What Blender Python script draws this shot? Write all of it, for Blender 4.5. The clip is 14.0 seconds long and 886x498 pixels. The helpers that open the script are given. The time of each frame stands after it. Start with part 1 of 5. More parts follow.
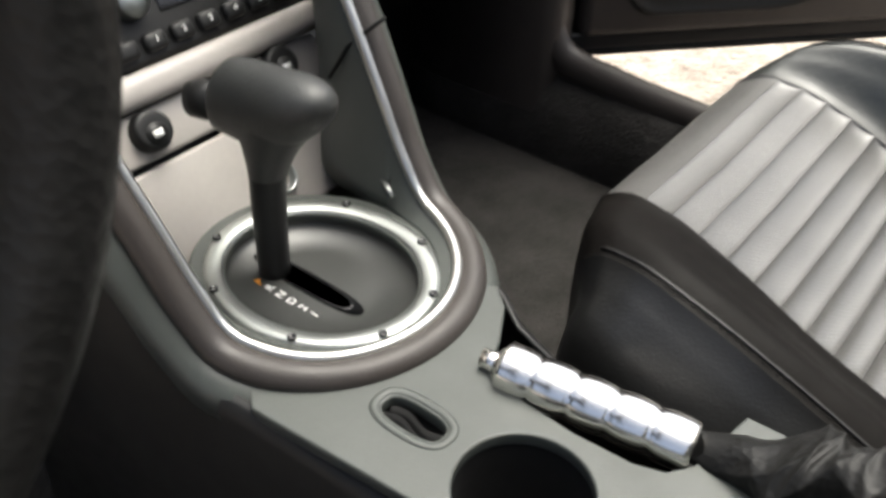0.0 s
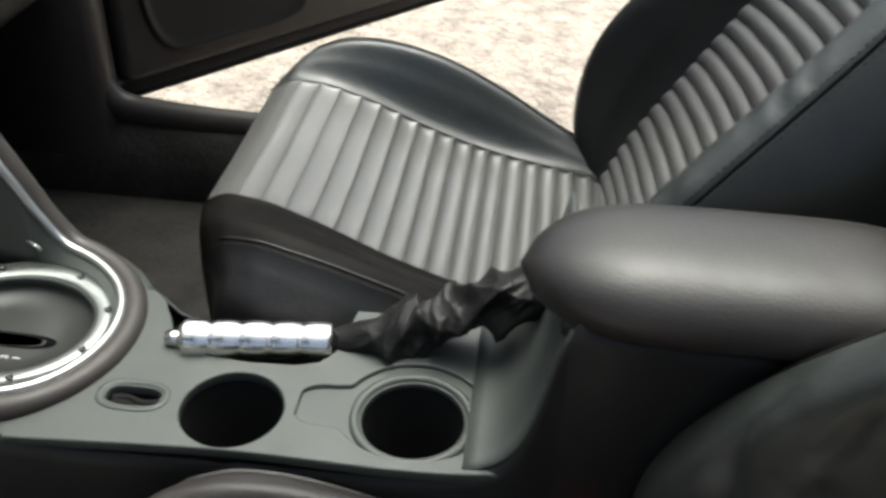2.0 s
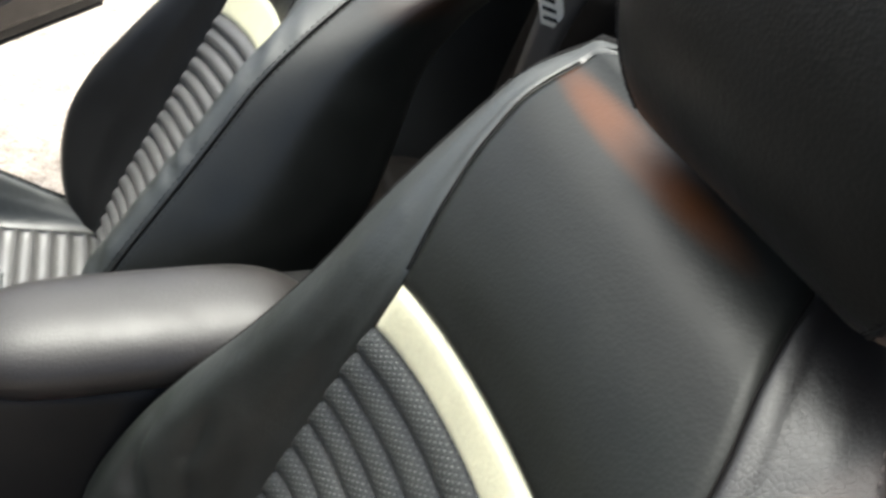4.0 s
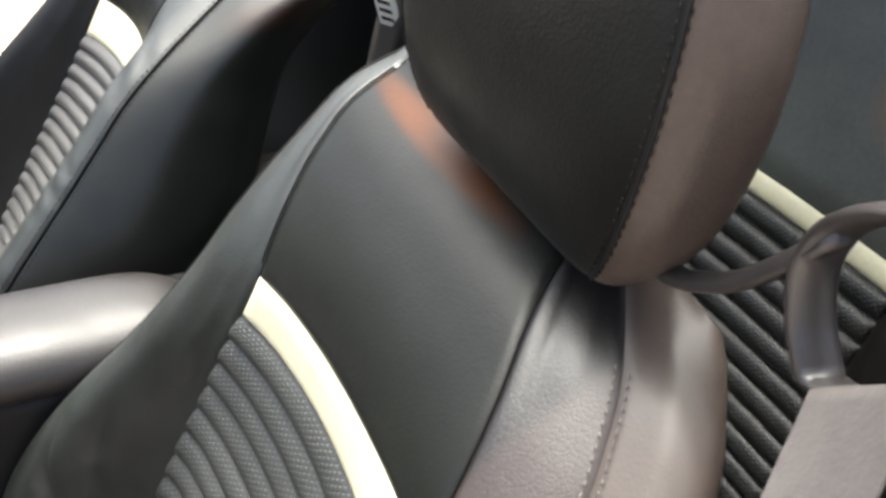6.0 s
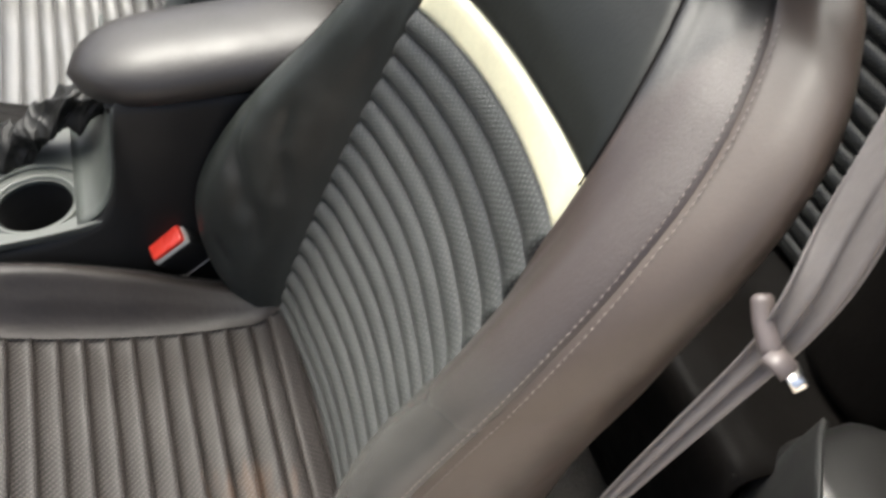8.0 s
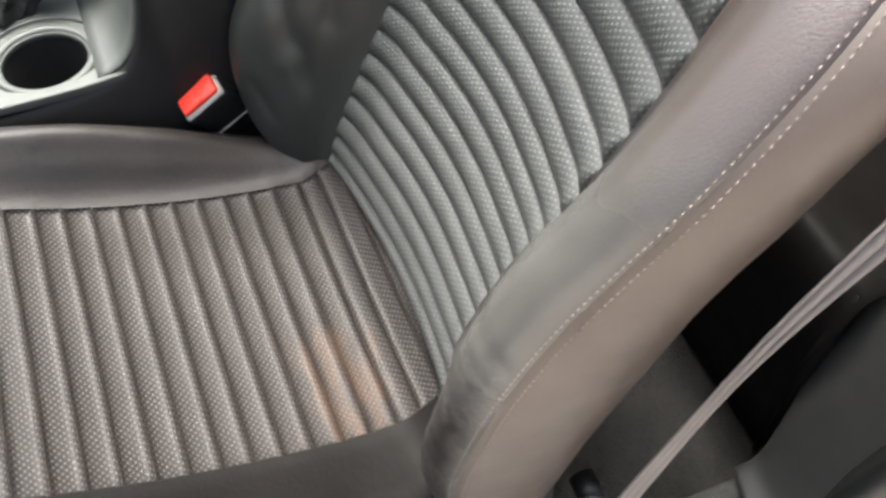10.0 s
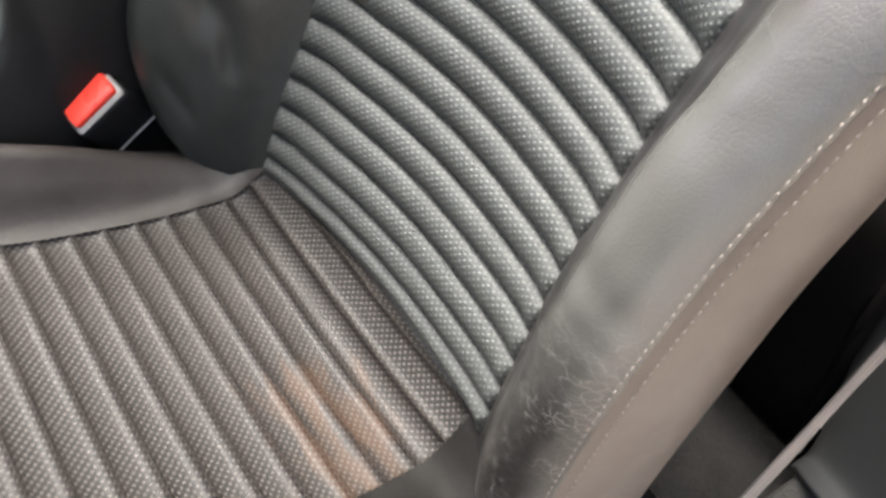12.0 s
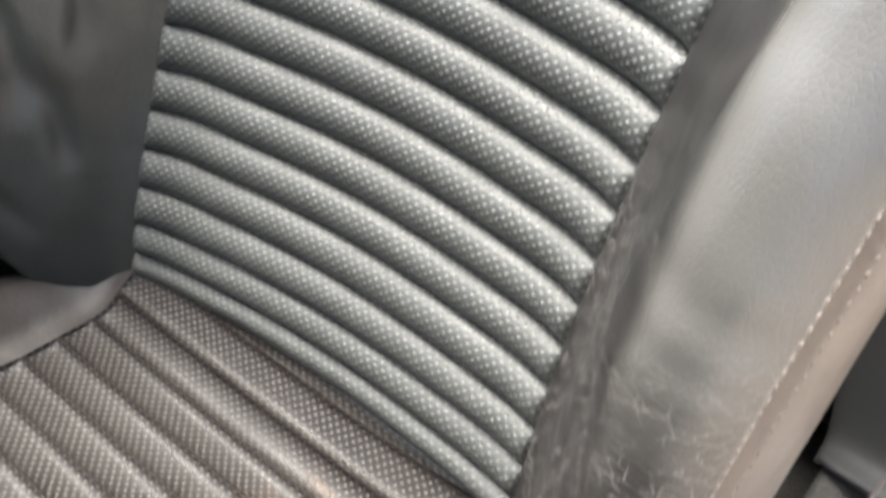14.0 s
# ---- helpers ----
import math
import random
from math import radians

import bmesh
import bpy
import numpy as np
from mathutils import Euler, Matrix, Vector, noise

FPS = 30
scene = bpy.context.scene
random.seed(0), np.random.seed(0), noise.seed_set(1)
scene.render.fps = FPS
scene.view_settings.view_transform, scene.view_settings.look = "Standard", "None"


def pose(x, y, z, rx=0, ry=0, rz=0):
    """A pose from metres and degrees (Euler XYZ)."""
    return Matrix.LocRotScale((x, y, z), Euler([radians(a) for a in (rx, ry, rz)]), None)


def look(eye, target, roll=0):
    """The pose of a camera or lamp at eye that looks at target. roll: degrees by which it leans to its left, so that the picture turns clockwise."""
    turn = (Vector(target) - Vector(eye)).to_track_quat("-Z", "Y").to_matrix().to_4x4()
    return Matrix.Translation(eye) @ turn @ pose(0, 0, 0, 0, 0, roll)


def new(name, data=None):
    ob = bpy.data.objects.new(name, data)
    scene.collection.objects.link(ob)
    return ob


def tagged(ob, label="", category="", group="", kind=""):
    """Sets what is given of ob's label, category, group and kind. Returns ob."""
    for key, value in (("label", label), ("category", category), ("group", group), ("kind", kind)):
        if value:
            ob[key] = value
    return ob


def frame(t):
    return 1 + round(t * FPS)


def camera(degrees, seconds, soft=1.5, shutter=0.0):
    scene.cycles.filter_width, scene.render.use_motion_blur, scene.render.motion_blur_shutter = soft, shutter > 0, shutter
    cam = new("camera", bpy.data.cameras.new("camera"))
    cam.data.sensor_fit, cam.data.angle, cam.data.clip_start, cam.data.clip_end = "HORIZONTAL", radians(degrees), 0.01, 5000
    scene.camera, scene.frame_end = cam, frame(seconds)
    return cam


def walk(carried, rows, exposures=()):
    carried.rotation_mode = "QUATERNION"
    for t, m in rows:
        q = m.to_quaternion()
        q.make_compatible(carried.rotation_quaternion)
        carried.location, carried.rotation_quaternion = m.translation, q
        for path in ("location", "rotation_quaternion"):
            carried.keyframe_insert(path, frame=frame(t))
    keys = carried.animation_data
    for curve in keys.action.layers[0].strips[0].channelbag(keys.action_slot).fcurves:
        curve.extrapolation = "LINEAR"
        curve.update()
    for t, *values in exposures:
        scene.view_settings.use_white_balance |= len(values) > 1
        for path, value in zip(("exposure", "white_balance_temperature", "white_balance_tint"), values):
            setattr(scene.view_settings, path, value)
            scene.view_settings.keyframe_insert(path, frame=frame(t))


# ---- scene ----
cam = camera(50.0, 14.0, soft=3.0, shutter=0.4)
PATH = [
    (0, (-0.277, -0.146, 0.713), (0.999, 0.792, -0.509), 2.5),
    (0.5, (-0.361, -0.151, 0.752), (1.104, 0.631, -0.362), 1.1),
    (1, (-0.413, -0.163, 0.764), (1.131, 0.391, -0.38), 0.6),
    (1.5, (-0.446, -0.172, 0.79), (1.144, 0.121, -0.388), 1.9),
    (2, (-0.466, -0.195, 0.818), (1.147, -0.034, -0.354), 2.0),
    (2.5, (-0.517, -0.246, 0.839), (1.088, -0.204, -0.354), 3.4),
    (3, (-0.565, -0.294, 0.873), (1.014, -0.426, -0.346), 5.1),
    (3.5, (-0.583, -0.334, 0.916), (0.984, -0.736, -0.26), 7.6),
    (4, (-0.588, -0.356, 0.943), (0.974, -0.938, -0.162), 6.9),
    (6.5, (-0.692, -0.373, 1.01), (0.733, -1.136, -0.167), 4.3),
    (7, (-0.719, -0.342, 1.021), (0.629, -1.037, -0.283), 2.6),
    (7.5, (-0.75, -0.331, 1.005), (0.599, -0.872, -0.368), 2.6),
    (8, (-0.76, -0.296, 0.992), (0.533, -0.747, -0.466), 2.0),
    (8.5, (-0.752, -0.272, 0.969), (0.481, -0.694, -0.549), 0.2),
    (9, (-0.74, -0.258, 0.942), (0.44, -0.651, -0.624), -1.1),
    (11.5, (-0.649, -0.137, 0.783), (0.411, -0.842, -0.76), 5.0),
    (12, (-0.622, -0.135, 0.727), (0.457, -0.958, -0.742), 4.6),
    (12.5, (-0.584, -0.099, 0.669), (0.405, -1.116, -0.741), 2.8),
    (13, (-0.549, -0.059, 0.635), (0.337, -1.214, -0.736), 4.0),
    (13.5, (-0.532, -0.079, 0.624), (0.309, -1.254, -0.758), 3.9),
    (14, (-0.521, -0.145, 0.637), (0.397, -1.271, -0.737), 0.8),
]
walk(cam, [(t, look(eye, target, roll)) for t, eye, target, roll in PATH],
     exposures=[(0, 1.46, 6300, 1), (0.6, 1.50, 6300, 1), (1.2, 1.15, 6080, -4), (3, 1.38, 6100, -2), (4.2, 1.95, 6100, -2), (6.3, 2.42, 6250, 1), (7.5, 2.08, 6250, 1), (8, 2.02, 6250, 1), (9, 2.42, 6200, 1), (11.5, 2.84, 6200, 2), (13, 2.84, 6220, 2), (14, 3.05, 6220, 2)])

# ---- world and light ----
world = bpy.data.worlds.new("sky")
scene.world = world
world.use_nodes = True
wn = world.node_tree.nodes
sky = wn.new("ShaderNodeTexSky")
sky.sky_type = "NISHITA"
sky.sun_disc = False
sky.sun_elevation = radians(73)
sky.sun_rotation = radians(97)
sky.dust_density = 9.0
sky.air_density = 0.35
sky.ozone_density = 1.0
wn["Background"].inputs[1].default_value = 0.15
world.node_tree.links.new(sky.outputs[0], wn["Background"].inputs[0])
sun = new("sun", bpy.data.lights.new("sun", "SUN"))
sun.data.energy = 0.6
sun.data.angle = radians(45)
sun.data.color = (1.0, 0.95, 0.88)
sun.matrix_world = look((1.6, -0.2, 5.2), (0, 0, 0))


# ---- materials ----
def material(name, colour, rough=0.5, metal=0.0, vary=0.25, spots=0.0, grain=0.0, grain_scale=600.0,
             wave=0.0, wave_scale=40.0, second=None, second_scale=8.0, second_low=0.5, second_high=0.7, spec=0.5,
             cells=False, rough_vary=0.15, stretch=(1, 1, 1)):
    """Painted, moulded or covered surface: two scales of colour variation, grain and slow relief."""
    m = bpy.data.materials.new(name)
    m.use_nodes = True
    nt = m.node_tree
    n, l = nt.nodes, nt.links
    bsdf = n["Principled BSDF"]
    tc = n.new("ShaderNodeTexCoord")
    mp = n.new("ShaderNodeMapping")
    mp.inputs["Scale"].default_value = stretch
    l.new(tc.outputs["Object"], mp.inputs[0])

    def noise_node(scale, detail=3.0, rough_in=0.55):
        a = n.new("ShaderNodeTexNoise")
        a.inputs["Scale"].default_value = scale
        a.inputs["Detail"].default_value = detail
        a.inputs["Roughness"].default_value = rough_in
        l.new(mp.outputs[0], a.inputs["Vector"])
        return a

    def ramp(src, lo, hi, a, b):
        r = n.new("ShaderNodeMapRange")
        r.inputs[1].default_value, r.inputs[2].default_value = lo, hi
        r.inputs[3].default_value, r.inputs[4].default_value = a, b
        l.new(src, r.inputs[0])
        return r.outputs[0]

    big = noise_node(14.0)
    small = noise_node(220.0, 2.0)
    both = n.new("ShaderNodeMath")
    both.operation = "ADD"
    l.new(ramp(big.outputs[0], 0.3, 0.7, -vary, vary), both.inputs[0])
    l.new(ramp(small.outputs[0], 0.3, 0.7, -vary * 0.5, vary * 0.5), both.inputs[1])
    gain = n.new("ShaderNodeMath")
    gain.operation = "ADD"
    gain.inputs[1].default_value = 1.0
    l.new(both.outputs[0], gain.inputs[0])
    base = n.new("ShaderNodeRGB")
    base.outputs[0].default_value = (*colour, 1)
    src = base.outputs[0]
    if second:
        other = noise_node(second_scale, 4.0, 0.65)
        mix = n.new("ShaderNodeMix")
        mix.data_type = "RGBA"
        l.new(ramp(other.outputs[0], second_low, second_high, 0.0, 1.0), mix.inputs[0])
        l.new(src, mix.inputs[6])
        mix.inputs[7].default_value = (*second, 1)
        src = mix.outputs[2]
    mul = n.new("ShaderNodeVectorMath")
    mul.operation = "SCALE"
    l.new(src, mul.inputs[0])
    l.new(gain.outputs[0], mul.inputs[3])
    l.new(mul.outputs[0], bsdf.inputs["Base Color"])
    l.new(ramp(noise_node(30.0).outputs[0], 0.3, 0.7, max(0.02, rough - rough_vary * rough), min(1, rough + rough_vary * rough)), bsdf.inputs["Roughness"])
    bsdf.inputs["Metallic"].default_value = metal
    bsdf.inputs["Specular IOR Level"].default_value = spec
    last = None
    if wave:
        b = n.new("ShaderNodeBump")
        b.inputs["Strength"].default_value = 1.0
        b.inputs["Distance"].default_value = wave
        l.new(noise_node(wave_scale, 4.0, 0.6).outputs[0], b.inputs["Height"])
        last = b.outputs[0]
    if grain:
        b = n.new("ShaderNodeBump")
        b.inputs["Strength"].default_value = 1.0
        b.inputs["Distance"].default_value = grain
        if cells:
            v = n.new("ShaderNodeTexVoronoi")
            v.inputs["Scale"].default_value = grain_scale
            l.new(mp.outputs[0], v.inputs["Vector"])
            if cells == "creases":
                v.feature = "DISTANCE_TO_EDGE"
                l.new(ramp(v.outputs["Distance"], 0.0, 0.12, 0.0, 1.0), b.inputs["Height"])
            else:
                l.new(v.outputs["Distance"], b.inputs["Height"])
        else:
            l.new(noise_node(grain_scale, 2.0).outputs[0], b.inputs["Height"])
        if last:
            l.new(last, b.inputs["Normal"])
        last = b.outputs[0]
    if last:
        l.new(last, bsdf.inputs["Normal"])
    return m


def dotted(name, dark, light, pitch, rough=0.34, stain=None, height=0.0006, spec=0.5):
    """Embossed vinyl with staggered rows of small raised dots, laid out in metres over the cover."""
    m = material(name, dark, rough, vary=0.15, wave=0.0002, wave_scale=30, spec=spec)
    nt = m.node_tree
    n, l = nt.nodes, nt.links
    bsdf = n["Principled BSDF"]
    uv = n.new("ShaderNodeUVMap")
    uv.uv_map = "metres"
    sep = n.new("ShaderNodeSeparateXYZ")
    l.new(uv.outputs[0], sep.inputs[0])

    def math_node(op, a, b=None):
        q = n.new("ShaderNodeMath")
        q.operation = op
        for i, v in enumerate((a, b)):
            if v is None:
                continue
            if isinstance(v, (int, float)):
                q.inputs[i].default_value = v
            else:
                l.new(v, q.inputs[i])
        return q.outputs[0]

    k = 2 * math.pi / pitch
    sa = math_node("SINE", math_node("MULTIPLY", sep.outputs[0], k))
    sb = math_node("SINE", math_node("MULTIPLY", sep.outputs[1], k))
    dots = math_node("MULTIPLY", sa, sb)
    r = n.new("ShaderNodeMapRange")
    r.interpolation_type = "SMOOTHSTEP"
    r.inputs[1].default_value, r.inputs[2].default_value = 0.15, 0.85
    l.new(dots, r.inputs[0])
    mix = n.new("ShaderNodeMix")
    mix.data_type = "RGBA"
    l.new(r.outputs[0], mix.inputs[0])
    old = bsdf.inputs["Base Color"].links[0].from_socket
    if stain:
        # a streaky rust stain on the sitting surface
        tc = n.new("ShaderNodeTexCoord")
        at = n.new("ShaderNodeSeparateXYZ")
        l.new(tc.outputs["Object"], at.inputs[0])
        dx = math_node("DIVIDE", math_node("SUBTRACT", at.outputs[0], -0.335), 0.085)
        dy = math_node("DIVIDE", math_node("SUBTRACT", at.outputs[1], -0.285), 0.055)
        far = math_node("ADD", math_node("MULTIPLY", dx, dx), math_node("MULTIPLY", dy, dy))
        mp = n.new("ShaderNodeMapping")
        mp.inputs["Scale"].default_value = (22.0, 110.0, 30.0)
        l.new(tc.outputs["Object"], mp.inputs[0])
        no = n.new("ShaderNodeTexNoise")
        no.inputs["Scale"].default_value = 1.0
        no.inputs["Detail"].default_value = 4.0
        l.new(mp.outputs[0], no.inputs["Vector"])
        rr = n.new("ShaderNodeMapRange")
        rr.interpolation_type = "SMOOTHSTEP"
        rr.inputs[1].default_value, rr.inputs[2].default_value = 1.45, 2.4
        rr.inputs[3].default_value, rr.inputs[4].default_value = 0.2, 0.0
        l.new(math_node("ADD", far, math_node("MULTIPLY", no.outputs[0], 3.4)), rr.inputs[0])
        sm = n.new("ShaderNodeMix")
        sm.data_type = "RGBA"
        l.new(rr.outputs[0], sm.inputs[0])
        l.new(old, sm.inputs[6])
        sm.inputs[7].default_value = (*stain, 1)
        old = sm.outputs[2]
    l.new(old, mix.inputs[6])
    mix.inputs[7].default_value = (*light, 1)
    l.new(mix.outputs[2], bsdf.inputs["Base Color"])
    b = n.new("ShaderNodeBump")
    b.inputs["Distance"].default_value = height
    l.new(r.outputs[0], b.inputs["Height"])
    l.new(bsdf.inputs["Normal"].links[0].from_socket, b.inputs["Normal"])
    l.new(b.outputs[0], bsdf.inputs["Normal"])
    return m


LEATHER = material("black_leather", (0.011, 0.011, 0.0108), 0.36, spec=0.45, vary=0.2, grain=0.00012, grain_scale=520, cells=True, wave=0.0006, wave_scale=22)
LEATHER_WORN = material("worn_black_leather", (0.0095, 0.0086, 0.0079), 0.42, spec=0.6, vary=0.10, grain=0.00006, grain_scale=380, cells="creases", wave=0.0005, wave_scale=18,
                        second=(0.019, 0.0165, 0.015), second_scale=30, second_low=0.55, second_high=0.75)
LEATHER_ARM = material("padded_black_vinyl", (0.018, 0.0158, 0.0145), 0.44, vary=0.15, grain=0.00012, grain_scale=500, cells=True, wave=0.0003, wave_scale=20)
LEATHER_GRIP = material("grained_black_grip", (0.022, 0.023, 0.022), 0.5, vary=0.15, grain=0.00015, grain_scale=700, cells=True)
LEATHER_RIM = material("rubbed_black_leather", (0.010, 0.0098, 0.0092), 0.48, spec=0.22, vary=0.3, grain=0.0004, grain_scale=240, cells=True, wave=0.0006, wave_scale=60)
# headrest sides: brown leather with the sheen on them added to the colour
LEATHER_BROWN_LIT = material("brown_lit_leather", (0.056, 0.042, 0.0345), 0.38, spec=0.4, vary=0.2, grain=0.00012, grain_scale=500, cells=True, wave=0.0003, wave_scale=20)


def crackle(m, pale, top):
    """Fine pale cracks in the finish, thick below the height top and scattered above it."""
    n, l = m.node_tree.nodes, m.node_tree.links
    bsdf = n["Principled BSDF"]
    tc = n.new("ShaderNodeTexCoord")
    warp = n.new("ShaderNodeTexNoise")
    warp.inputs["Scale"].default_value = 45.0
    warp.inputs["Detail"].default_value = 4.0
    l.new(tc.outputs["Object"], warp.inputs["Vector"])
    mixv = n.new("ShaderNodeVectorMath")
    mixv.operation = "MULTIPLY_ADD"
    l.new(warp.outputs["Color"], mixv.inputs[0])
    mixv.inputs[1].default_value = (0.016, 0.016, 0.016)
    l.new(tc.outputs["Object"], mixv.inputs[2])
    vo = n.new("ShaderNodeTexVoronoi")
    vo.feature = "DISTANCE_TO_EDGE"
    vo.inputs["Scale"].default_value = 200.0
    drawn = n.new("ShaderNodeMapping")
    drawn.inputs["Rotation"].default_value = (0.0, radians(38), 0.0)
    drawn.inputs["Scale"].default_value = (0.45, 0.8, 1.35)
    l.new(mixv.outputs[0], drawn.inputs["Vector"])
    l.new(drawn.outputs[0], vo.inputs["Vector"])
    line = n.new("ShaderNodeMapRange")
    line.inputs[1].default_value, line.inputs[2].default_value, line.inputs[3].default_value, line.inputs[4].default_value = 0.0, 0.045, 1.0, 0.0
    l.new(vo.outputs["Distance"], line.inputs[0])
    sep = n.new("ShaderNodeSeparateXYZ")
    l.new(tc.outputs["Object"], sep.inputs[0])
    low = n.new("ShaderNodeMapRange")
    low.interpolation_type = "SMOOTHSTEP"
    low.inputs[1].default_value, low.inputs[2].default_value, low.inputs[3].default_value, low.inputs[4].default_value = top - 0.05, top + 0.06, 0.75, 0.0
    l.new(sep.outputs[2], low.inputs[0])
    patch = n.new("ShaderNodeTexNoise")
    patch.inputs["Scale"].default_value = 28.0
    l.new(tc.outputs["Object"], patch.inputs["Vector"])
    where = n.new("ShaderNodeMapRange")
    where.inputs[1].default_value, where.inputs[2].default_value = 0.34, 0.60
    l.new(patch.outputs[0], where.inputs[0])
    a = n.new("ShaderNodeMath")
    a.operation = "MULTIPLY"
    l.new(line.outputs[0], a.inputs[0])
    l.new(low.outputs[0], a.inputs[1])
    b = n.new("ShaderNodeMath")
    b.operation = "MULTIPLY"
    l.new(a.outputs[0], b.inputs[0])
    l.new(where.outputs[0], b.inputs[1])
    mix = n.new("ShaderNodeMix")
    mix.data_type = "RGBA"
    l.new(b.outputs[0], mix.inputs[0])
    l.new(bsdf.inputs["Base Color"].links[0].from_socket, mix.inputs[6])
    mix.inputs[7].default_value = (*pale, 1)
    l.new(mix.outputs[2], bsdf.inputs["Base Color"])


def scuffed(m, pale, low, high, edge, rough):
    """Paints the crest's sheen as a paler, glossier stretch, outboard of an edge and between two heights, with a patchy
    outline.
    """
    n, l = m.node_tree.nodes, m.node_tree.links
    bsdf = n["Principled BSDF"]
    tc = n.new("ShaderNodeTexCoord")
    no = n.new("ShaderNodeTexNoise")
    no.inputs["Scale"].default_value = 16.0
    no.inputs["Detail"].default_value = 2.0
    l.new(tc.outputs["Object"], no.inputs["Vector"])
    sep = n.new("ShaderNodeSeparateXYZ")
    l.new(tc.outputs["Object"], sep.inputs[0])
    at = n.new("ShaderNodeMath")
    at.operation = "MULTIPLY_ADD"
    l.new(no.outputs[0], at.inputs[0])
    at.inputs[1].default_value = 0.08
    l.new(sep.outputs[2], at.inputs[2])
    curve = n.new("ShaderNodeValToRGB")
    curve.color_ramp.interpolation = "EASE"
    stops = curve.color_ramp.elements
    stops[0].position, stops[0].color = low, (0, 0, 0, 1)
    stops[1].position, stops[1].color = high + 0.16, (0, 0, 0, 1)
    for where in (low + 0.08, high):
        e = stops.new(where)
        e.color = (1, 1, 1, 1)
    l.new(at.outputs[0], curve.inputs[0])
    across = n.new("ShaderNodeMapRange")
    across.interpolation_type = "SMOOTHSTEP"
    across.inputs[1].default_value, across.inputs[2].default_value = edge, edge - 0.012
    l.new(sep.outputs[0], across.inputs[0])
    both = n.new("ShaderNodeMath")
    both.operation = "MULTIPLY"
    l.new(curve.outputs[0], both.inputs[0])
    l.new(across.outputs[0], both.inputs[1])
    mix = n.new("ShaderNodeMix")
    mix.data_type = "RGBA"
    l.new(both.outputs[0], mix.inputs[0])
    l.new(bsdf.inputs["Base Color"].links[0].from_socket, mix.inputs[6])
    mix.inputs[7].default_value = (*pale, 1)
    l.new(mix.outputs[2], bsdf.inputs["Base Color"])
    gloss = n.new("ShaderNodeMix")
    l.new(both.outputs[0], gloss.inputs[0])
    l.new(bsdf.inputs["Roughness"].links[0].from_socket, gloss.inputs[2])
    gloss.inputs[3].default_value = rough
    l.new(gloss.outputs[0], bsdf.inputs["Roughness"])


# highlight on the shoulder, then on the crest, put into the leather's colour
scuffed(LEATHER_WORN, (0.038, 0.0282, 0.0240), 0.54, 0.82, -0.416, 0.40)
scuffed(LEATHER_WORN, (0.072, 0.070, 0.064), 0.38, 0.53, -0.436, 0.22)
crackle(LEATHER_WORN, (0.19, 0.178, 0.166), 0.42)
# creased leather, base lifted and greened to carry the bolsters' sheen
LEATHER_SHEEN = material("creased_leather_with_sheen", (0.0152, 0.0175, 0.0150), 0.45, spec=0.85, vary=0.2, grain=0.00012, grain_scale=520, cells=True, wave=0.0014, wave_scale=24)
# copy of LEATHER with the shade of the tucked-in panels in its colour
LEATHER_SHADED = material("shaded_black_leather", (0.0062, 0.0055, 0.0050), 0.52, spec=0.06, vary=0.2, grain=0.00012, grain_scale=520, cells=True, wave=0.0012, wave_scale=30)
# outboard sides, their brown lifted by the warm light from the door opening
VINYL_SIDE_LIT = material("warm_lit_brown_vinyl", (0.063, 0.0475, 0.0375), 0.42, spec=0.6, vary=0.06, grain=0.0001, grain_scale=500)
LEATHER_TOP = material("smooth_black_leather", (0.0075, 0.0076, 0.0068), 0.40, spec=0.2, vary=0.2, grain=0.00012, grain_scale=500, cells=True, wave=0.0003, wave_scale=20)
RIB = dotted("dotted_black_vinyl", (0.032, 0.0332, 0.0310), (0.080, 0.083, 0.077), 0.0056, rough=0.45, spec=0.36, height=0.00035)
# rear bench's copy of RIB, darkened by the shade it sits in
RIB_SHADED = dotted("shaded_dotted_vinyl", (0.008, 0.0084, 0.0078), (0.03, 0.03, 0.028), 0.0056, rough=0.4, spec=0.3)
# passenger seat's copy of RIB, the stronger light there put into its colour
RIB_LIT = dotted("lit_dotted_black_vinyl", (0.080, 0.078, 0.075), (0.102, 0.100, 0.096), 0.0056, rough=0.34, spec=0.9, height=0.0002)
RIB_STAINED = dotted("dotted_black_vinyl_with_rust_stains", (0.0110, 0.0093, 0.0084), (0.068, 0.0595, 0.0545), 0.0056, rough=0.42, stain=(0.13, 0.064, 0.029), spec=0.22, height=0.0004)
CREAM = material("cream_leather", (0.66, 0.63, 0.44), 0.45, vary=0.08, grain=0.0002, grain_scale=400, wave=0.0008, wave_scale=30)
PLASTIC = material("charcoal_plastic", (0.047, 0.052, 0.047), 0.50, vary=0.06, grain=0.00012, grain_scale=900)
PLASTIC_DARK = material("black_plastic", (0.009, 0.009, 0.009), 0.48, spec=0.3, vary=0.1, grain=0.00012, grain_scale=900)
PLASTIC_BROWN = material("brown_black_padded_trim", (0.032, 0.027, 0.024), 0.5, vary=0.1, grain=0.0002, grain_scale=500)
PLASTIC_GREY = material("silver_grey_plastic", (0.30, 0.28, 0.26), 0.42, vary=0.05, grain=0.00008, grain_scale=900)
PLASTIC_SILL = material("worn_grey_sill_plastic", (0.26, 0.25, 0.24), 0.4, vary=0.12, grain=0.0002, grain_scale=500, wave=0.0008, wave_scale=14)
GLOSS = material("dark_gloss_plastic", (0.012, 0.012, 0.013), 0.15, vary=0.1)
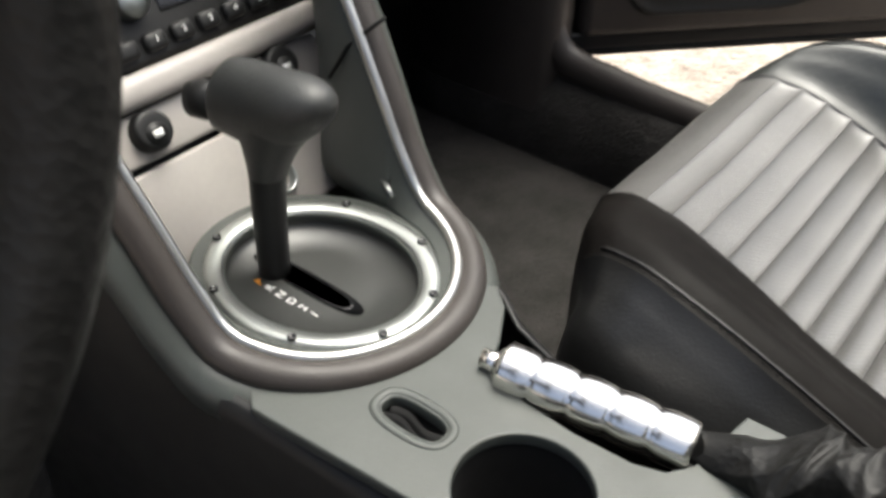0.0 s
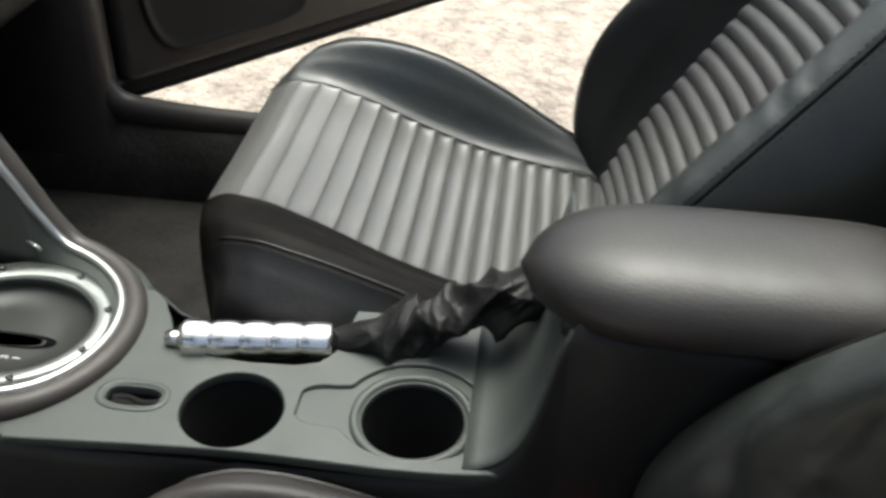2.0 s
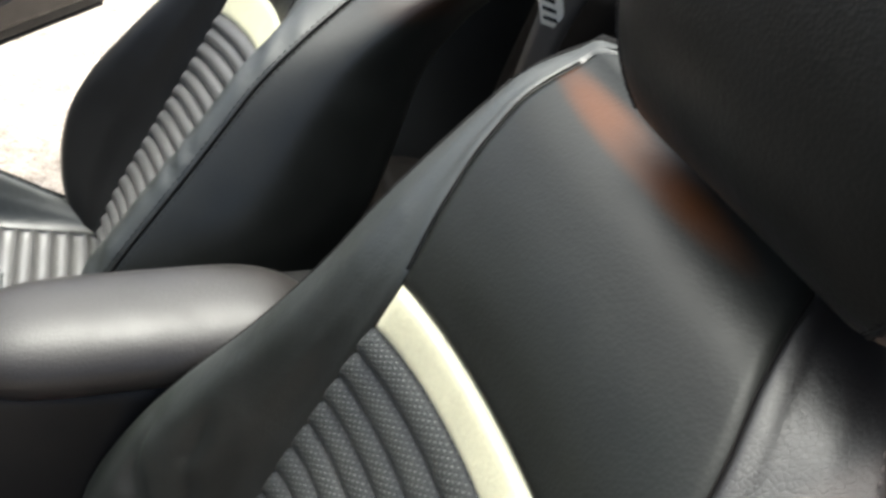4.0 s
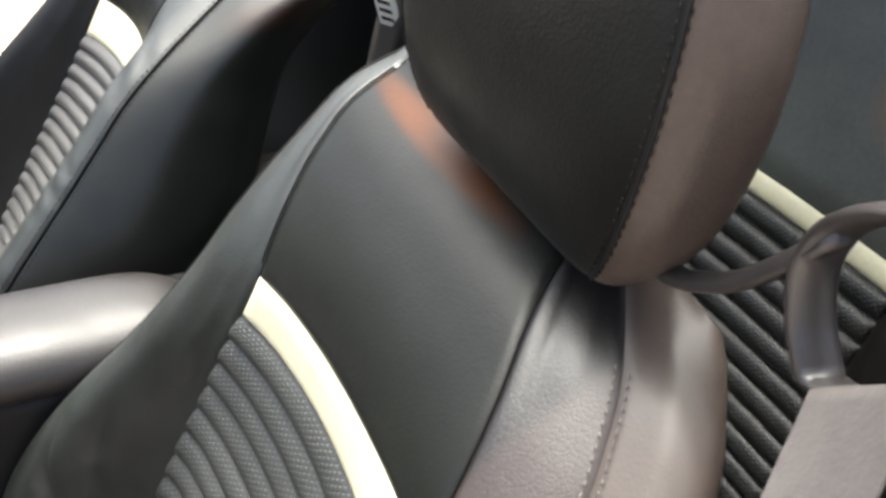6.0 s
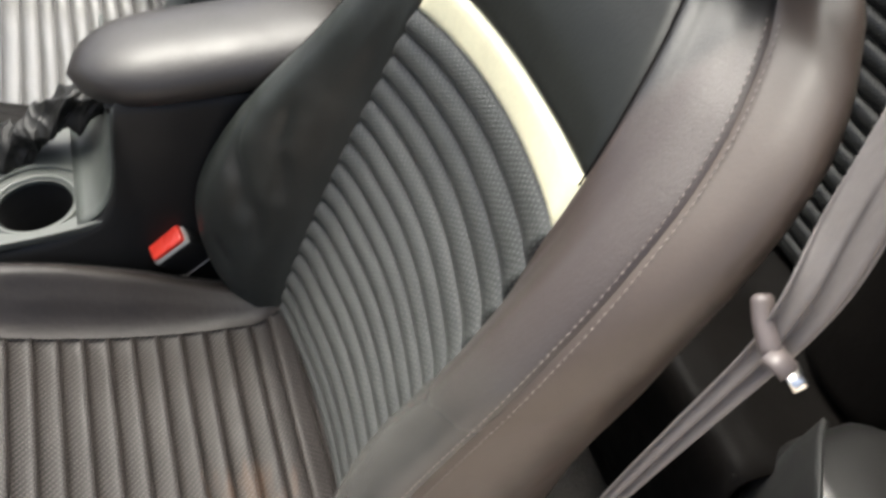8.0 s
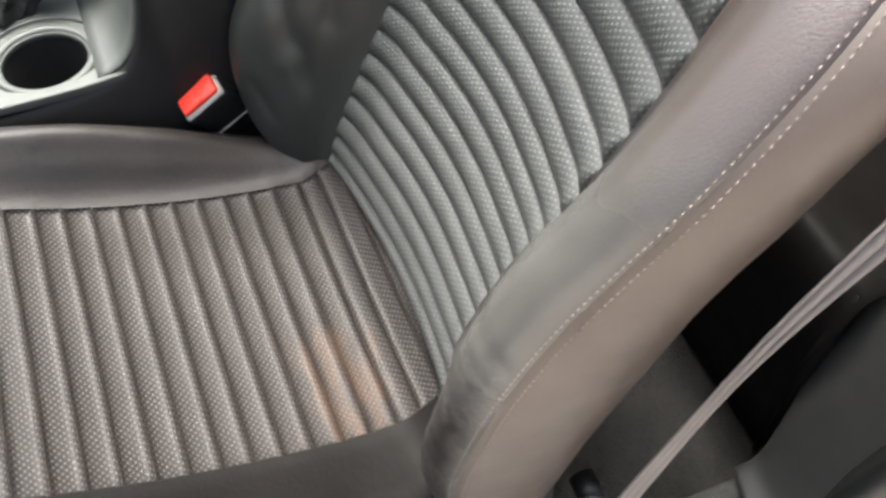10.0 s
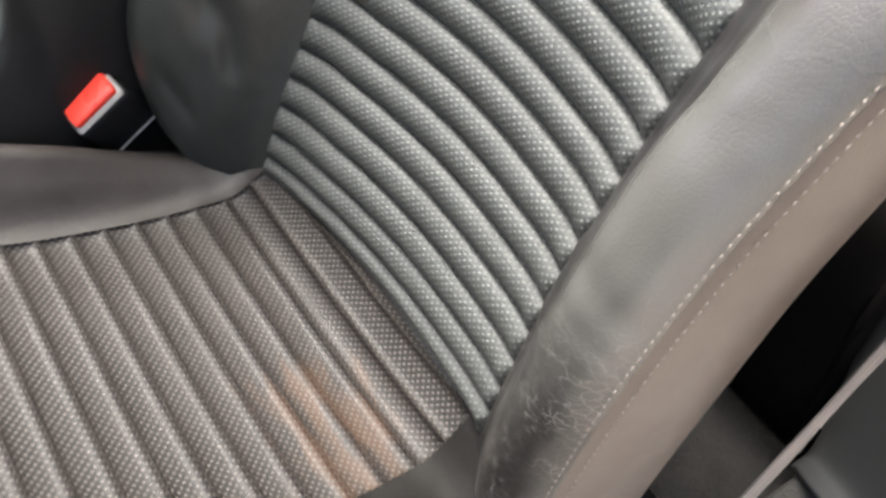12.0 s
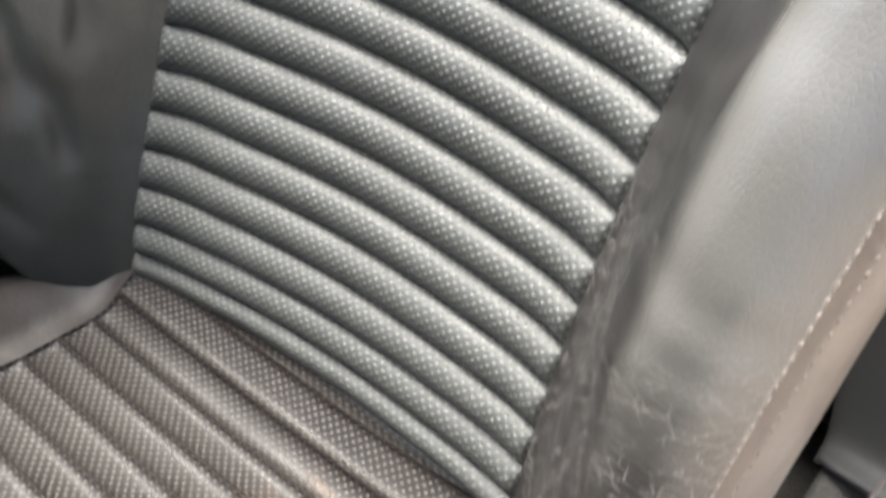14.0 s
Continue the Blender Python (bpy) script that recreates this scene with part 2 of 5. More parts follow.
SATIN = material("satin_aluminium", (0.36, 0.375, 0.36), 0.42, metal=1.0, vary=0.05, grain=0.00005, grain_scale=700)
BRIGHT = material("bright_anodised_aluminium", (0.62, 0.62, 0.59), 0.34, metal=1.0, vary=0.05)
CHROME = material("chrome", (0.92, 0.89, 0.84), 0.20, metal=1.0, vary=0.02)
CARPET = material("charcoal_carpet", (0.028, 0.0265, 0.025), 0.95, vary=0.3, grain=0.003, grain_scale=350, wave=0.006, wave_scale=18, spec=0.1)
RUBBER = material("black_rubber", (0.008, 0.008, 0.008), 0.7, spec=0.2, vary=0.2, wave=0.001, wave_scale=30)
GATE = material("satin_black_gate_plastic", (0.030, 0.031, 0.029), 0.36, spec=0.5, vary=0.08, grain=0.00006, grain_scale=900)
TRIM = material("dark_grey_rear_trim", (0.014, 0.015, 0.0148), 0.45, vary=0.1, grain=0.0002, grain_scale=500)
TRIM_GREY = material("smooth_dark_grey_plastic", (0.036, 0.036, 0.0355), 0.46, vary=0.08, grain=0.0001, grain_scale=700)
GLOSS_SOFT = material("soft_gloss_black_plastic", (0.020, 0.0195, 0.019), 0.34, spec=0.6, vary=0.1, grain=0.0001, grain_scale=700)
CARPET_GREY = material("grey_carpet", (0.075, 0.072, 0.067), 0.95, vary=0.3, grain=0.003, grain_scale=350, spec=0.1)
RED = material("red_plastic", (0.75, 0.05, 0.03), 0.3, vary=0.05)
WEB = material("grey_belt_webbing", (0.125, 0.112, 0.105), 0.6, vary=0.12, grain=0.0004, grain_scale=700, stretch=(1, 1, 0.35))
WEB_BLACK = material("black_belt_webbing", (0.022, 0.021, 0.020), 0.6, vary=0.12, grain=0.0004, grain_scale=700, stretch=(1, 1, 0.35))
BELT_PLASTIC = material("pinkish_grey_plastic", (0.085, 0.070, 0.066), 0.38, vary=0.1, grain=0.0001, grain_scale=700)
THREAD = material("tan_grey_thread", (0.16, 0.138, 0.12), 0.7, vary=0.1)
THREAD_DARK = material("black_thread", (0.008, 0.008, 0.008), 0.8, vary=0.1, spec=0.15)
WHITE_INK = material("white_print", (0.8, 0.8, 0.78), 0.5, vary=0.03)
ORANGE_INK = material("orange_print", (0.85, 0.32, 0.03), 0.5, vary=0.03)
LIGHT_BLOCK = material("grey_light_block", (0.07, 0.068, 0.064), 0.95, vary=0.08, grain=0.0005, grain_scale=500)
PAINT = material("dark_body_paint", (0.03, 0.03, 0.032), 0.25, vary=0.05)
GRAVEL = material("pale_sandy_gravel", (0.42, 0.362, 0.305), 0.9, vary=0.3, grain=0.02, grain_scale=55, wave=0.03, wave_scale=9,
                  second=(0.28, 0.235, 0.19), second_scale=38, second_low=0.5, second_high=0.68)
PAPER = material("printed_label", (0.7, 0.68, 0.6), 0.6, vary=0.05)


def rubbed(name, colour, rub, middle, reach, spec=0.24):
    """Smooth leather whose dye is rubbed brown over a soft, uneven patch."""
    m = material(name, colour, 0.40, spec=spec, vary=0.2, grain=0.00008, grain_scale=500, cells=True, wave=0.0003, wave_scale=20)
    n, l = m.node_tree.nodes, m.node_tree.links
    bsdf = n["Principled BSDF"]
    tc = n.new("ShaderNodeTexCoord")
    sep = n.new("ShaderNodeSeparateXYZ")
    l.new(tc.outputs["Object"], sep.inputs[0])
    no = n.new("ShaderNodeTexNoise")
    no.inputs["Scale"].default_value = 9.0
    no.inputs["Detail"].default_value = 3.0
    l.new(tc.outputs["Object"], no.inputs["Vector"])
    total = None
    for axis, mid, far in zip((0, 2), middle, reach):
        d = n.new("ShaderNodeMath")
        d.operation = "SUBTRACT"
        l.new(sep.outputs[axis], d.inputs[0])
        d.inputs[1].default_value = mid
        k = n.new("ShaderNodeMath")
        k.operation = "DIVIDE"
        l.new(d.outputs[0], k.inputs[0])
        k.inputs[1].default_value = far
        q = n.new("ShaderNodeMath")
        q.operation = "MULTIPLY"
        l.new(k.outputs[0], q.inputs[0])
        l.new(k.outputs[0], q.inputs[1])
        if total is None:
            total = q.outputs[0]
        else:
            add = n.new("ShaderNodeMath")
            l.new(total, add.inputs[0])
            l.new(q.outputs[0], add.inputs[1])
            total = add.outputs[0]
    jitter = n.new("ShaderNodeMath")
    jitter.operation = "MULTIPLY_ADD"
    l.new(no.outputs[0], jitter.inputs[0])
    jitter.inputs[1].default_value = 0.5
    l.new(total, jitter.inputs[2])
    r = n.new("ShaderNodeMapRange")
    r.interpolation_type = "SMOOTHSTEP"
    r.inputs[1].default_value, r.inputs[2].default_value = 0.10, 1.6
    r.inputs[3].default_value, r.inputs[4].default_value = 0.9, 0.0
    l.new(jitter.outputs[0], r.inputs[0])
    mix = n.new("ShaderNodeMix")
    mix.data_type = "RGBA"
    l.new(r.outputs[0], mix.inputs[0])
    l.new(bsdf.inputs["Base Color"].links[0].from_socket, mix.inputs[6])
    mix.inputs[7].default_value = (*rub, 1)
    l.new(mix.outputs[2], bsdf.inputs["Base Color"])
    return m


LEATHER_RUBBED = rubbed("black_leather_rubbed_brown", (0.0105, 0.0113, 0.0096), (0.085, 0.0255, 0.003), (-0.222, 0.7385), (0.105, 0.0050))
LEATHER_FLANK = rubbed("black_leather_rubbed_at_the_shoulder", (0.0105, 0.0115, 0.0098), (0.026, 0.0135, 0.007), (0.17, 0.655), (0.055, 0.020), 0.50)
LEATHER_REAR = rubbed("grey_green_leather_rubbed_brown", (0.036, 0.040, 0.034), (0.085, 0.042, 0.018), (-0.245, 0.700), (0.065, 0.045), 0.3)
# warm sheen of the driver's inboard cushion bolster, carried by the colour
LEATHER_WARM_SHEEN = material("warm_sheen_leather", (0.019, 0.0160, 0.0146), 0.48, spec=0.35, vary=0.2, grain=0.00012, grain_scale=520, cells=True, wave=0.0016, wave_scale=26)
# CREAM toned down to carry the shade at the rear
CREAM_SHADED = material("shaded_cream_leather", (0.40, 0.385, 0.26), 0.5, vary=0.1, grain=0.0002, grain_scale=400)
GUIDE = material("grey_black_soft_gloss_plastic", (0.030, 0.0265, 0.0255), 0.34, spec=0.7, vary=0.15, grain=0.0001, grain_scale=700)


# ---- mesh helpers ----
def keyed(xs, ys):
    """A smooth curve through keys (Catmull-Rom with clamped ends)."""
    xs, ys = np.array(xs, float), np.array(ys, float)
    slope = np.gradient(ys, xs, axis=0) if ys.ndim == 1 else np.stack([np.gradient(c, xs) for c in ys.T], 1)

    def at(x):
        x = np.clip(np.asarray(x, float), xs[0], xs[-1])
        i = np.clip(np.searchsorted(xs, x, side="right") - 1, 0, len(xs) - 2)
        h = xs[i + 1] - xs[i]
        t = (x - xs[i]) / h
        if ys.ndim > 1:
            h, t = h[..., None], t[..., None]
        return ((2 * t**3 - 3 * t**2 + 1) * ys[i] + (t**3 - 2 * t**2 + t) * h * slope[i]
                + (-2 * t**3 + 3 * t**2) * ys[i + 1] + (t**3 - t**2) * h * slope[i + 1])
    return at


def link_mesh(name, verts, faces, mat, parent=None, label="", smooth=True, uv=None):
    me = bpy.data.meshes.new(name)
    me.from_pydata([tuple(v) for v in verts], [], [tuple(f) for f in faces])
    me.materials.append(mat)
    if smooth:
        me.polygons.foreach_set("use_smooth", [True] * len(me.polygons))
    if uv is not None:
        layer = me.uv_layers.new(name="metres")
        idx = np.zeros(len(me.loops), int)
        me.loops.foreach_get("vertex_index", idx)
        layer.data.foreach_set("uv", np.asarray(uv, float)[idx].ravel())
    me.update()
    ob = new(name, me)
    ob.parent = parent
    if label:
        ob["label"] = label
    return ob


def part(name, bm, mat, parent=None, label="", smooth=True):
    """Links a bmesh as one mesh object under a thing or a part."""
    me = bpy.data.meshes.new(name)
    bmesh.ops.recalc_face_normals(bm, faces=bm.faces)
    bm.to_mesh(me)
    bm.free()
    me.materials.append(mat)
    if smooth:
        me.polygons.foreach_set("use_smooth", [True] * len(me.polygons))
    ob = new(name, me)
    ob.parent = parent
    if label:
        ob["label"] = label
    return ob


def sheet(name, pts, mat, parent=None, label="", around=False, ends=False, thick=0.0):
    """A grid of points as a smooth surface; around: the rows are closed loops; ends: close the loops' two ends."""
    pts = np.asarray(pts, float)
    n, m = pts.shape[:2]
    faces = []
    cols = m if around else m - 1
    for i in range(n - 1):
        for j in range(cols):
            k = (j + 1) % m
            faces.append((i * m + j, i * m + k, (i + 1) * m + k, (i + 1) * m + j))
    verts = pts.reshape(-1, 3)
    if ends:
        faces.append(tuple(range(m))[::-1])
        faces.append(tuple((n - 1) * m + j for j in range(m)))
    du = np.r_[0, np.cumsum(np.linalg.norm(np.diff(pts[n // 2], axis=0), axis=1))]
    dv = np.r_[0, np.cumsum(np.linalg.norm(np.diff(pts[:, m // 2], axis=0), axis=1))]
    uv = np.stack(np.meshgrid(du, dv), -1).reshape(-1, 2)
    ob = link_mesh(name, verts, faces, mat, parent, label, True, uv)
    if thick:
        s = ob.modifiers.new("thickness", "SOLIDIFY")
        s.thickness, s.offset = thick, 0.0
    return ob


def tube(name, path, radius, mat, parent=None, label="", sides=12, closed=False, flat=1.0, up=(0, 0, 1)):
    """A round or flattened bar along a path; radius may be one number or one for each point."""
    path = np.asarray(path, float)
    n = len(path)
    radius = np.broadcast_to(np.asarray(radius, float), (n,))
    tan = (np.roll(path, -1, 0) - np.roll(path, 1, 0)) if closed else np.gradient(path, axis=0)
    tan /= np.linalg.norm(tan, axis=1)[:, None]
    side = np.cross(tan, np.array(up, float))
    side /= np.maximum(np.linalg.norm(side, axis=1), 1e-6)[:, None]
    nor = np.cross(side, tan)
    a = np.linspace(0, 2 * np.pi, sides, endpoint=False)
    rings = path[:, None] + radius[:, None, None] * (np.cos(a)[None, :, None] * side[:, None] + flat * np.sin(a)[None, :, None] * nor[:, None])
    if closed:
        rings = np.concatenate([rings, rings[:1]])
    return sheet(name, rings, mat, parent, label, around=True, ends=not closed)


def box(name, lo, hi, mat, parent=None, label="", bevel=0.003, segments=3, m=None, taper=None):
    """A block with rounded edges between two corners."""
    bm = bmesh.new()
    bmesh.ops.create_cube(bm, size=1)
    lo, hi = Vector(lo), Vector(hi)
    for v in bm.verts:
        v.co = Vector([(lo[i] + hi[i]) / 2 + v.co[i] * (hi[i] - lo[i]) for i in range(3)])
    if taper:
        for v in bm.verts:
            if v.co.z > (lo.z + hi.z) / 2:
                c = (lo + hi) / 2
                v.co.x = c.x + (v.co.x - c.x) * taper
                v.co.y = c.y + (v.co.y - c.y) * taper
    if bevel:
        bmesh.ops.bevel(bm, geom=list(bm.edges), offset=bevel, segments=segments, profile=0.5, affect="EDGES", clamp_overlap=True)
    if m is not None:
        bmesh.ops.transform(bm, matrix=m, verts=bm.verts)
    return part(name, bm, mat, parent, label)


def lathe(name, profile, mat, parent=None, label="", m=None, sides=40, sx=1.0, sy=1.0):
    """A turned shape: rows of (radius, height) round the z axis, then placed by m."""
    a = np.linspace(0, 2 * np.pi, sides, endpoint=False)
    rows = [[(r * sx * np.cos(t), r * sy * np.sin(t), z) for t in a] for r, z in profile]
    pts = np.array(rows)
    if m is not None:
        w = np.array(m)
        pts = pts @ w[:3, :3].T + w[:3, 3]
    return sheet(name, pts, mat, parent, label, around=True)


def thing(name, at, label, category, group="", kind=""):
    """An empty at the base of a thing, for its parts; the parts keep world coordinates."""
    ob = new(name)
    ob.empty_display_size = 0.02
    return tagged(ob, label, category, group, kind)


def dashes(name, line, mat, parent, length=0.0045, gap=0.0012, width=0.0005, lift=(0, 0, 0)):
    """Stitches along a line: short rounded threads."""
    line = np.asarray(line, float) + np.array(lift)
    d = np.r_[0, np.cumsum(np.linalg.norm(np.diff(line, axis=0), axis=1))]
    verts, faces = [], []
    s = 0.0
    while s + length < d[-1]:
        a = np.array([np.interp(s, d, line[:, k]) for k in range(3)])
        b = np.array([np.interp(s + length, d, line[:, k]) for k in range(3)])
        t = (b - a) / np.linalg.norm(b - a)
        p = np.cross(t, (0.3, 0.5, 0.8))
        p /= np.linalg.norm(p)
        q = np.cross(t, p)
        o = len(verts)
        mid = (a + b) / 2
        verts += [a, mid + width * p, mid + width * q, mid - width * p, mid - width * q, b]
        for k in range(4):
            faces += [(o, o + 1 + k, o + 1 + (k + 1) % 4), (o + 5, o + 1 + (k + 1) % 4, o + 1 + k)]
        s += length + gap
    return link_mesh(name, verts, faces, mat, parent, "", True)


# ---- the setting: ground outside and the car's shell ----
CL = 0.062  # the car's centre line

ground = box("ground", (-60, -60, -0.62), (60, 60, -0.22), GRAVEL, None, "", bevel=0)
tagged(ground, "pale sandy gravel ground in bright daylight", "ground", kind="structure")

floor = sheet("floor", [[(x, y, 0.0 + 0.10 * max(0, abs(x - CL) < 0.10) + 0.16 * max(0.0, (y - 0.62)) ** 1.0) for x in np.linspace(-0.66, 0.73, 60)] for y in np.linspace(-1.15, 0.98, 60)],
              CARPET, None, "", thick=0.01)
tagged(floor, "charcoal carpet of the car floor", "carpet", kind="structure")


# unseen panels above, behind and beside the rear seat, added to keep light off it
roof = sheet("ceiling_light_block", [[(CL + 0.62 * u, y, 1.14 - 0.05 * u * u - 0.10 * max(0.0, -0.9 - y) ** 1.0) for u in np.linspace(-1, 1, 13)] for y in np.linspace(-1.30, -0.83, 10)],
             LIGHT_BLOCK, None, "", thick=0.03)
tagged(roof, "unseen dark grey panel over the rear seat to block light", "headliner", kind="structure")
back_panel = box("wall_light_block_back", (-0.58, -1.34, 0.78), (0.70, -1.30, 1.08), LIGHT_BLOCK, None, bevel=0.005)
tagged(back_panel, "unseen dark grey panel behind the rear seat to block light", "lining", kind="structure")
for name, x0, x1 in (("wall_light_block_left", -0.60, -0.56), ("wall_light_block_right", 0.68, 0.72)):
    sail = box(name, (x0, -1.30, 0.80), (x1, -0.95, 1.09), LIGHT_BLOCK, None, bevel=0.01)
    tagged(sail, "unseen dark grey panel at the rear side to block light", "lining", kind="structure")


# ---- camera-side sill and far sill ----
def sill(name, x0, x1, mat=PLASTIC):
    prof = [(x0, -0.20), (x0, 0.04), (x0 + 0.012 * np.sign(x1 - x0), 0.105), (x0 + 0.03 * np.sign(x1 - x0), 0.128), ((x0 + x1) / 2, 0.132), (x1 - 0.012 * np.sign(x1 - x0), 0.126), (x1, 0.10), (x1, -0.20)]
    ys = np.linspace(-1.25, 0.66, 30)
    ob = sheet(name, [[(x, y, z) for x, z in prof] for y in ys], mat, None, "", around=True, ends=True)
    return tagged(ob, "charcoal plastic door sill of the car", "door sill", kind="structure")


sill("wall_sill_right", 0.715, 0.80, CARPET)
trim = tube("trim_sill", keyed([0, 0.25, 0.42, 0.5, 0.6, 1], np.array([(0.742, 0.470, 0.75), (0.742, 0.468, 0.36), (0.744, 0.455, 0.20), (0.748, 0.425, 0.150), (0.752, 0.35, 0.132), (0.755, -0.45, 0.130)]))(np.linspace(0, 1, 60)), 0.024, PLASTIC_BROWN, None, sides=16, flat=0.7, up=(1, 0, 0))
tagged(trim, "brownish black sill trim curving up the door pillar", "sill trim", kind="structure")
sill("wall_sill_left", -0.525, -0.655, PLASTIC_SILL)


# ---- seats ----
BACK_Z = [0.14, 0.20, 0.26, 0.35, 0.42, 0.47, 0.52, 0.56, 0.60, 0.64, 0.68, 0.71, 0.730, 0.745]
# half widths of the cover (seam), of the bolster's stitched seam and of the side, and the bolster's rise; inboard, then outboard
DRIVER_BACK = dict(
    inner=([0.157, 0.157, 0.154, 0.149, 0.141, 0.132, 0.12, 0.108, 0.095, 0.087, 0.1, 0.118, 0.131, 0.14],
           [0.196, 0.214, 0.232, 0.246, 0.240, 0.225, 0.205, 0.188, 0.173, 0.163, 0.160, 0.162, 0.163, 0.158],
           [0.200, 0.232, 0.258, 0.273, 0.265, 0.248, 0.228, 0.211, 0.197, 0.187, 0.182, 0.180, 0.177, 0.170],
           [0.006, 0.030, 0.064, 0.094, 0.082, 0.064, 0.044, 0.030, 0.018, 0.008, -0.002, -0.006, -0.006, -0.004]),
    outer=([0.127, 0.127, 0.126, 0.125, 0.129, 0.134, 0.142, 0.149, 0.154, 0.159, 0.152, 0.132, 0.107, 0.080],
           [0.200, 0.206, 0.208, 0.213, 0.218, 0.222, 0.228, 0.233, 0.231, 0.223, 0.204, 0.178, 0.148, 0.100],
           [0.214, 0.220, 0.224, 0.229, 0.233, 0.238, 0.244, 0.248, 0.250, 0.248, 0.238, 0.221, 0.198, 0.160],
           [0.010, 0.022, 0.046, 0.068, 0.074, 0.071, 0.063, 0.052, 0.033, 0.011, -0.008, -0.013, -0.012, -0.010]))
PASSENGER_BACK = dict(
    inner=([0.150, 0.153, 0.155, 0.153, 0.147, 0.141, 0.134, 0.127, 0.119, 0.108, 0.097, 0.095, 0.098, 0.102],
           [0.200, 0.216, 0.232, 0.244, 0.240, 0.230, 0.218, 0.208, 0.198, 0.186, 0.165, 0.148, 0.130, 0.112],
           [0.210, 0.235, 0.258, 0.270, 0.266, 0.258, 0.248, 0.238, 0.229, 0.220, 0.212, 0.207, 0.202, 0.192],
           [0.010, 0.030, 0.060, 0.088, 0.086, 0.074, 0.060, 0.047, 0.034, 0.015, -0.004, -0.010, -0.011, -0.008]))
PASSENGER_BACK["outer"] = PASSENGER_BACK["inner"]


# heights of the backrest's cross seams, inboard and outboard, from the lower roll to both edges of the cream band
DRIVER_SEAMS = ([0.150, 0.218, 0.238, 0.259, 0.283, 0.306, 0.329, 0.352, 0.376, 0.400, 0.424, 0.449, 0.475, 0.501, 0.526, 0.551, 0.577, 0.601, 0.636],
                [0.180, 0.232, 0.252, 0.272, 0.292, 0.313, 0.333, 0.353, 0.373, 0.394, 0.414, 0.435, 0.457, 0.482, 0.510, 0.542, 0.577, 0.612, 0.649])
PASSENGER_SEAMS = ([0.142] + [0.162 + 0.0217 * k for k in range(20)] + [0.622], [0.142] + [0.162 + 0.0202 * k for k in range(20)] + [0.597])


def back_shape(table):
    c = dict(
        ys=keyed(BACK_Z, [-0.325, -0.338, -0.352, -0.385, -0.411, -0.429, -0.447, -0.459, -0.471, -0.485, -0.509, -0.538, -0.566, -0.602]),
        dip=keyed(BACK_Z, [0.010, 0.012, 0.014, 0.018, 0.020, 0.020, 0.020, 0.018, 0.016, 0.010, 0.002, -0.003, -0.004, -0.004]),
        th=keyed(BACK_Z, [0.140, 0.145, 0.148, 0.145, 0.140, 0.140, 0.142, 0.140, 0.136, 0.130, 0.120, 0.106, 0.090, 0.070]))
    side = {k: [keyed(BACK_Z, r) for r in table[k]] for k in ("inner", "outer")}

    def at(z, q):
        """Across q: 0 the middle, 1 the cover's side seam, 2 the bolster's crest, 2.6 its stitched seam, 5 the middle behind; q < 0 on the outboard side."""
        z, q = np.broadcast_arrays(np.asarray(z, float), np.asarray(q, float))
        over = np.clip((z - 0.745) / 0.012, 0, 1)
        zz = np.minimum(z, 0.745)
        w0, w1 = side["outer"][0](zz), side["inner"][0](zz)
        cx, wi = (w1 - w0) / 2, (w1 + w0) / 2
        st, ao, b = (np.where(q < 0, side["outer"][k](zz), side["inner"][k](zz)) for k in (1, 2, 3))
        st, ao = st - np.where(q < 0, -cx, cx), ao - np.where(q < 0, -cx, cx)
        ys = c["ys"](zz)
        yc, th = c["ys"](zz) - c["dip"](zz), c["th"](zz)
        qs = np.array([0, 0.5, 1.0, 1.5, 2.0, 2.6, 3.2, 3.8, 4.2, 5.0])
        ac = wi + 0.62 * (st - wi)
        A = np.stack([0 * wi, wi * 0.55, wi, wi + 0.30 * (st - wi), ac, st, ao, ao - 0.014, ao - 0.055, 0 * wi], -1)
        Y = np.stack([yc, yc + 0.28 * (ys - yc), ys, ys + 0.55 * b, ys + b, ys + b - 0.012 * np.clip((st - wi) / 0.05, 0, 1), ys + 0.45 * b - 0.34 * th, ys - 0.72 * th, ys - 0.97 * th, ys - th], -1)
        low = np.clip((0.70 - zz) / 0.15, 0, 1)
        for k, tuck, more in ((6, 0.0, 0.005), (7, 0.014, 0.016), (8, 0.024, 0.020)):
            A[..., k] -= np.where(q < 0, tuck + more * low, 0)
        f = np.abs(q)
        i = np.clip(np.searchsorted(qs, f, side="right") - 1, 0, len(qs) - 2)
        t = (f - qs[i]) / (qs[i + 1] - qs[i])

        def pick(V, j):
            return np.take_along_axis(V, np.clip(j, 0, len(qs) - 1)[..., None], -1)[..., 0]

        def spline(V, mirror):
            p0 = np.where(i == 0, mirror * pick(V, np.full_like(i, 1)), pick(V, i - 1))
            p1, p2 = pick(V, i), pick(V, i + 1)
            p3 = np.where(i == len(qs) - 2, mirror * pick(V, np.full_like(i, len(qs) - 2)), pick(V, i + 2))
            return 0.5 * (2 * p1 + (p2 - p0) * t + (2 * p0 - 5 * p1 + 4 * p2 - p3) * t**2 + (3 * p1 - p0 - 3 * p2 + p3) * t**3)

        a, y = spline(A, -1) * np.sign(np.where(q == 0, 1, q)), spline(Y, 1)
        shrink = np.sqrt(np.maximum(0, 1 - over**2))
        mid = ys - 0.3 * th
        a = a * (1 - 0.25 * (1 - shrink))
        y = mid + (y - mid) * np.maximum(shrink, 0.02)
        sag = 0.05 * np.clip((np.abs(q) - 2.9) / 1.3, 0, 1) * np.clip((z - 0.60) / 0.145, 0, 1) * (1 - over**2)
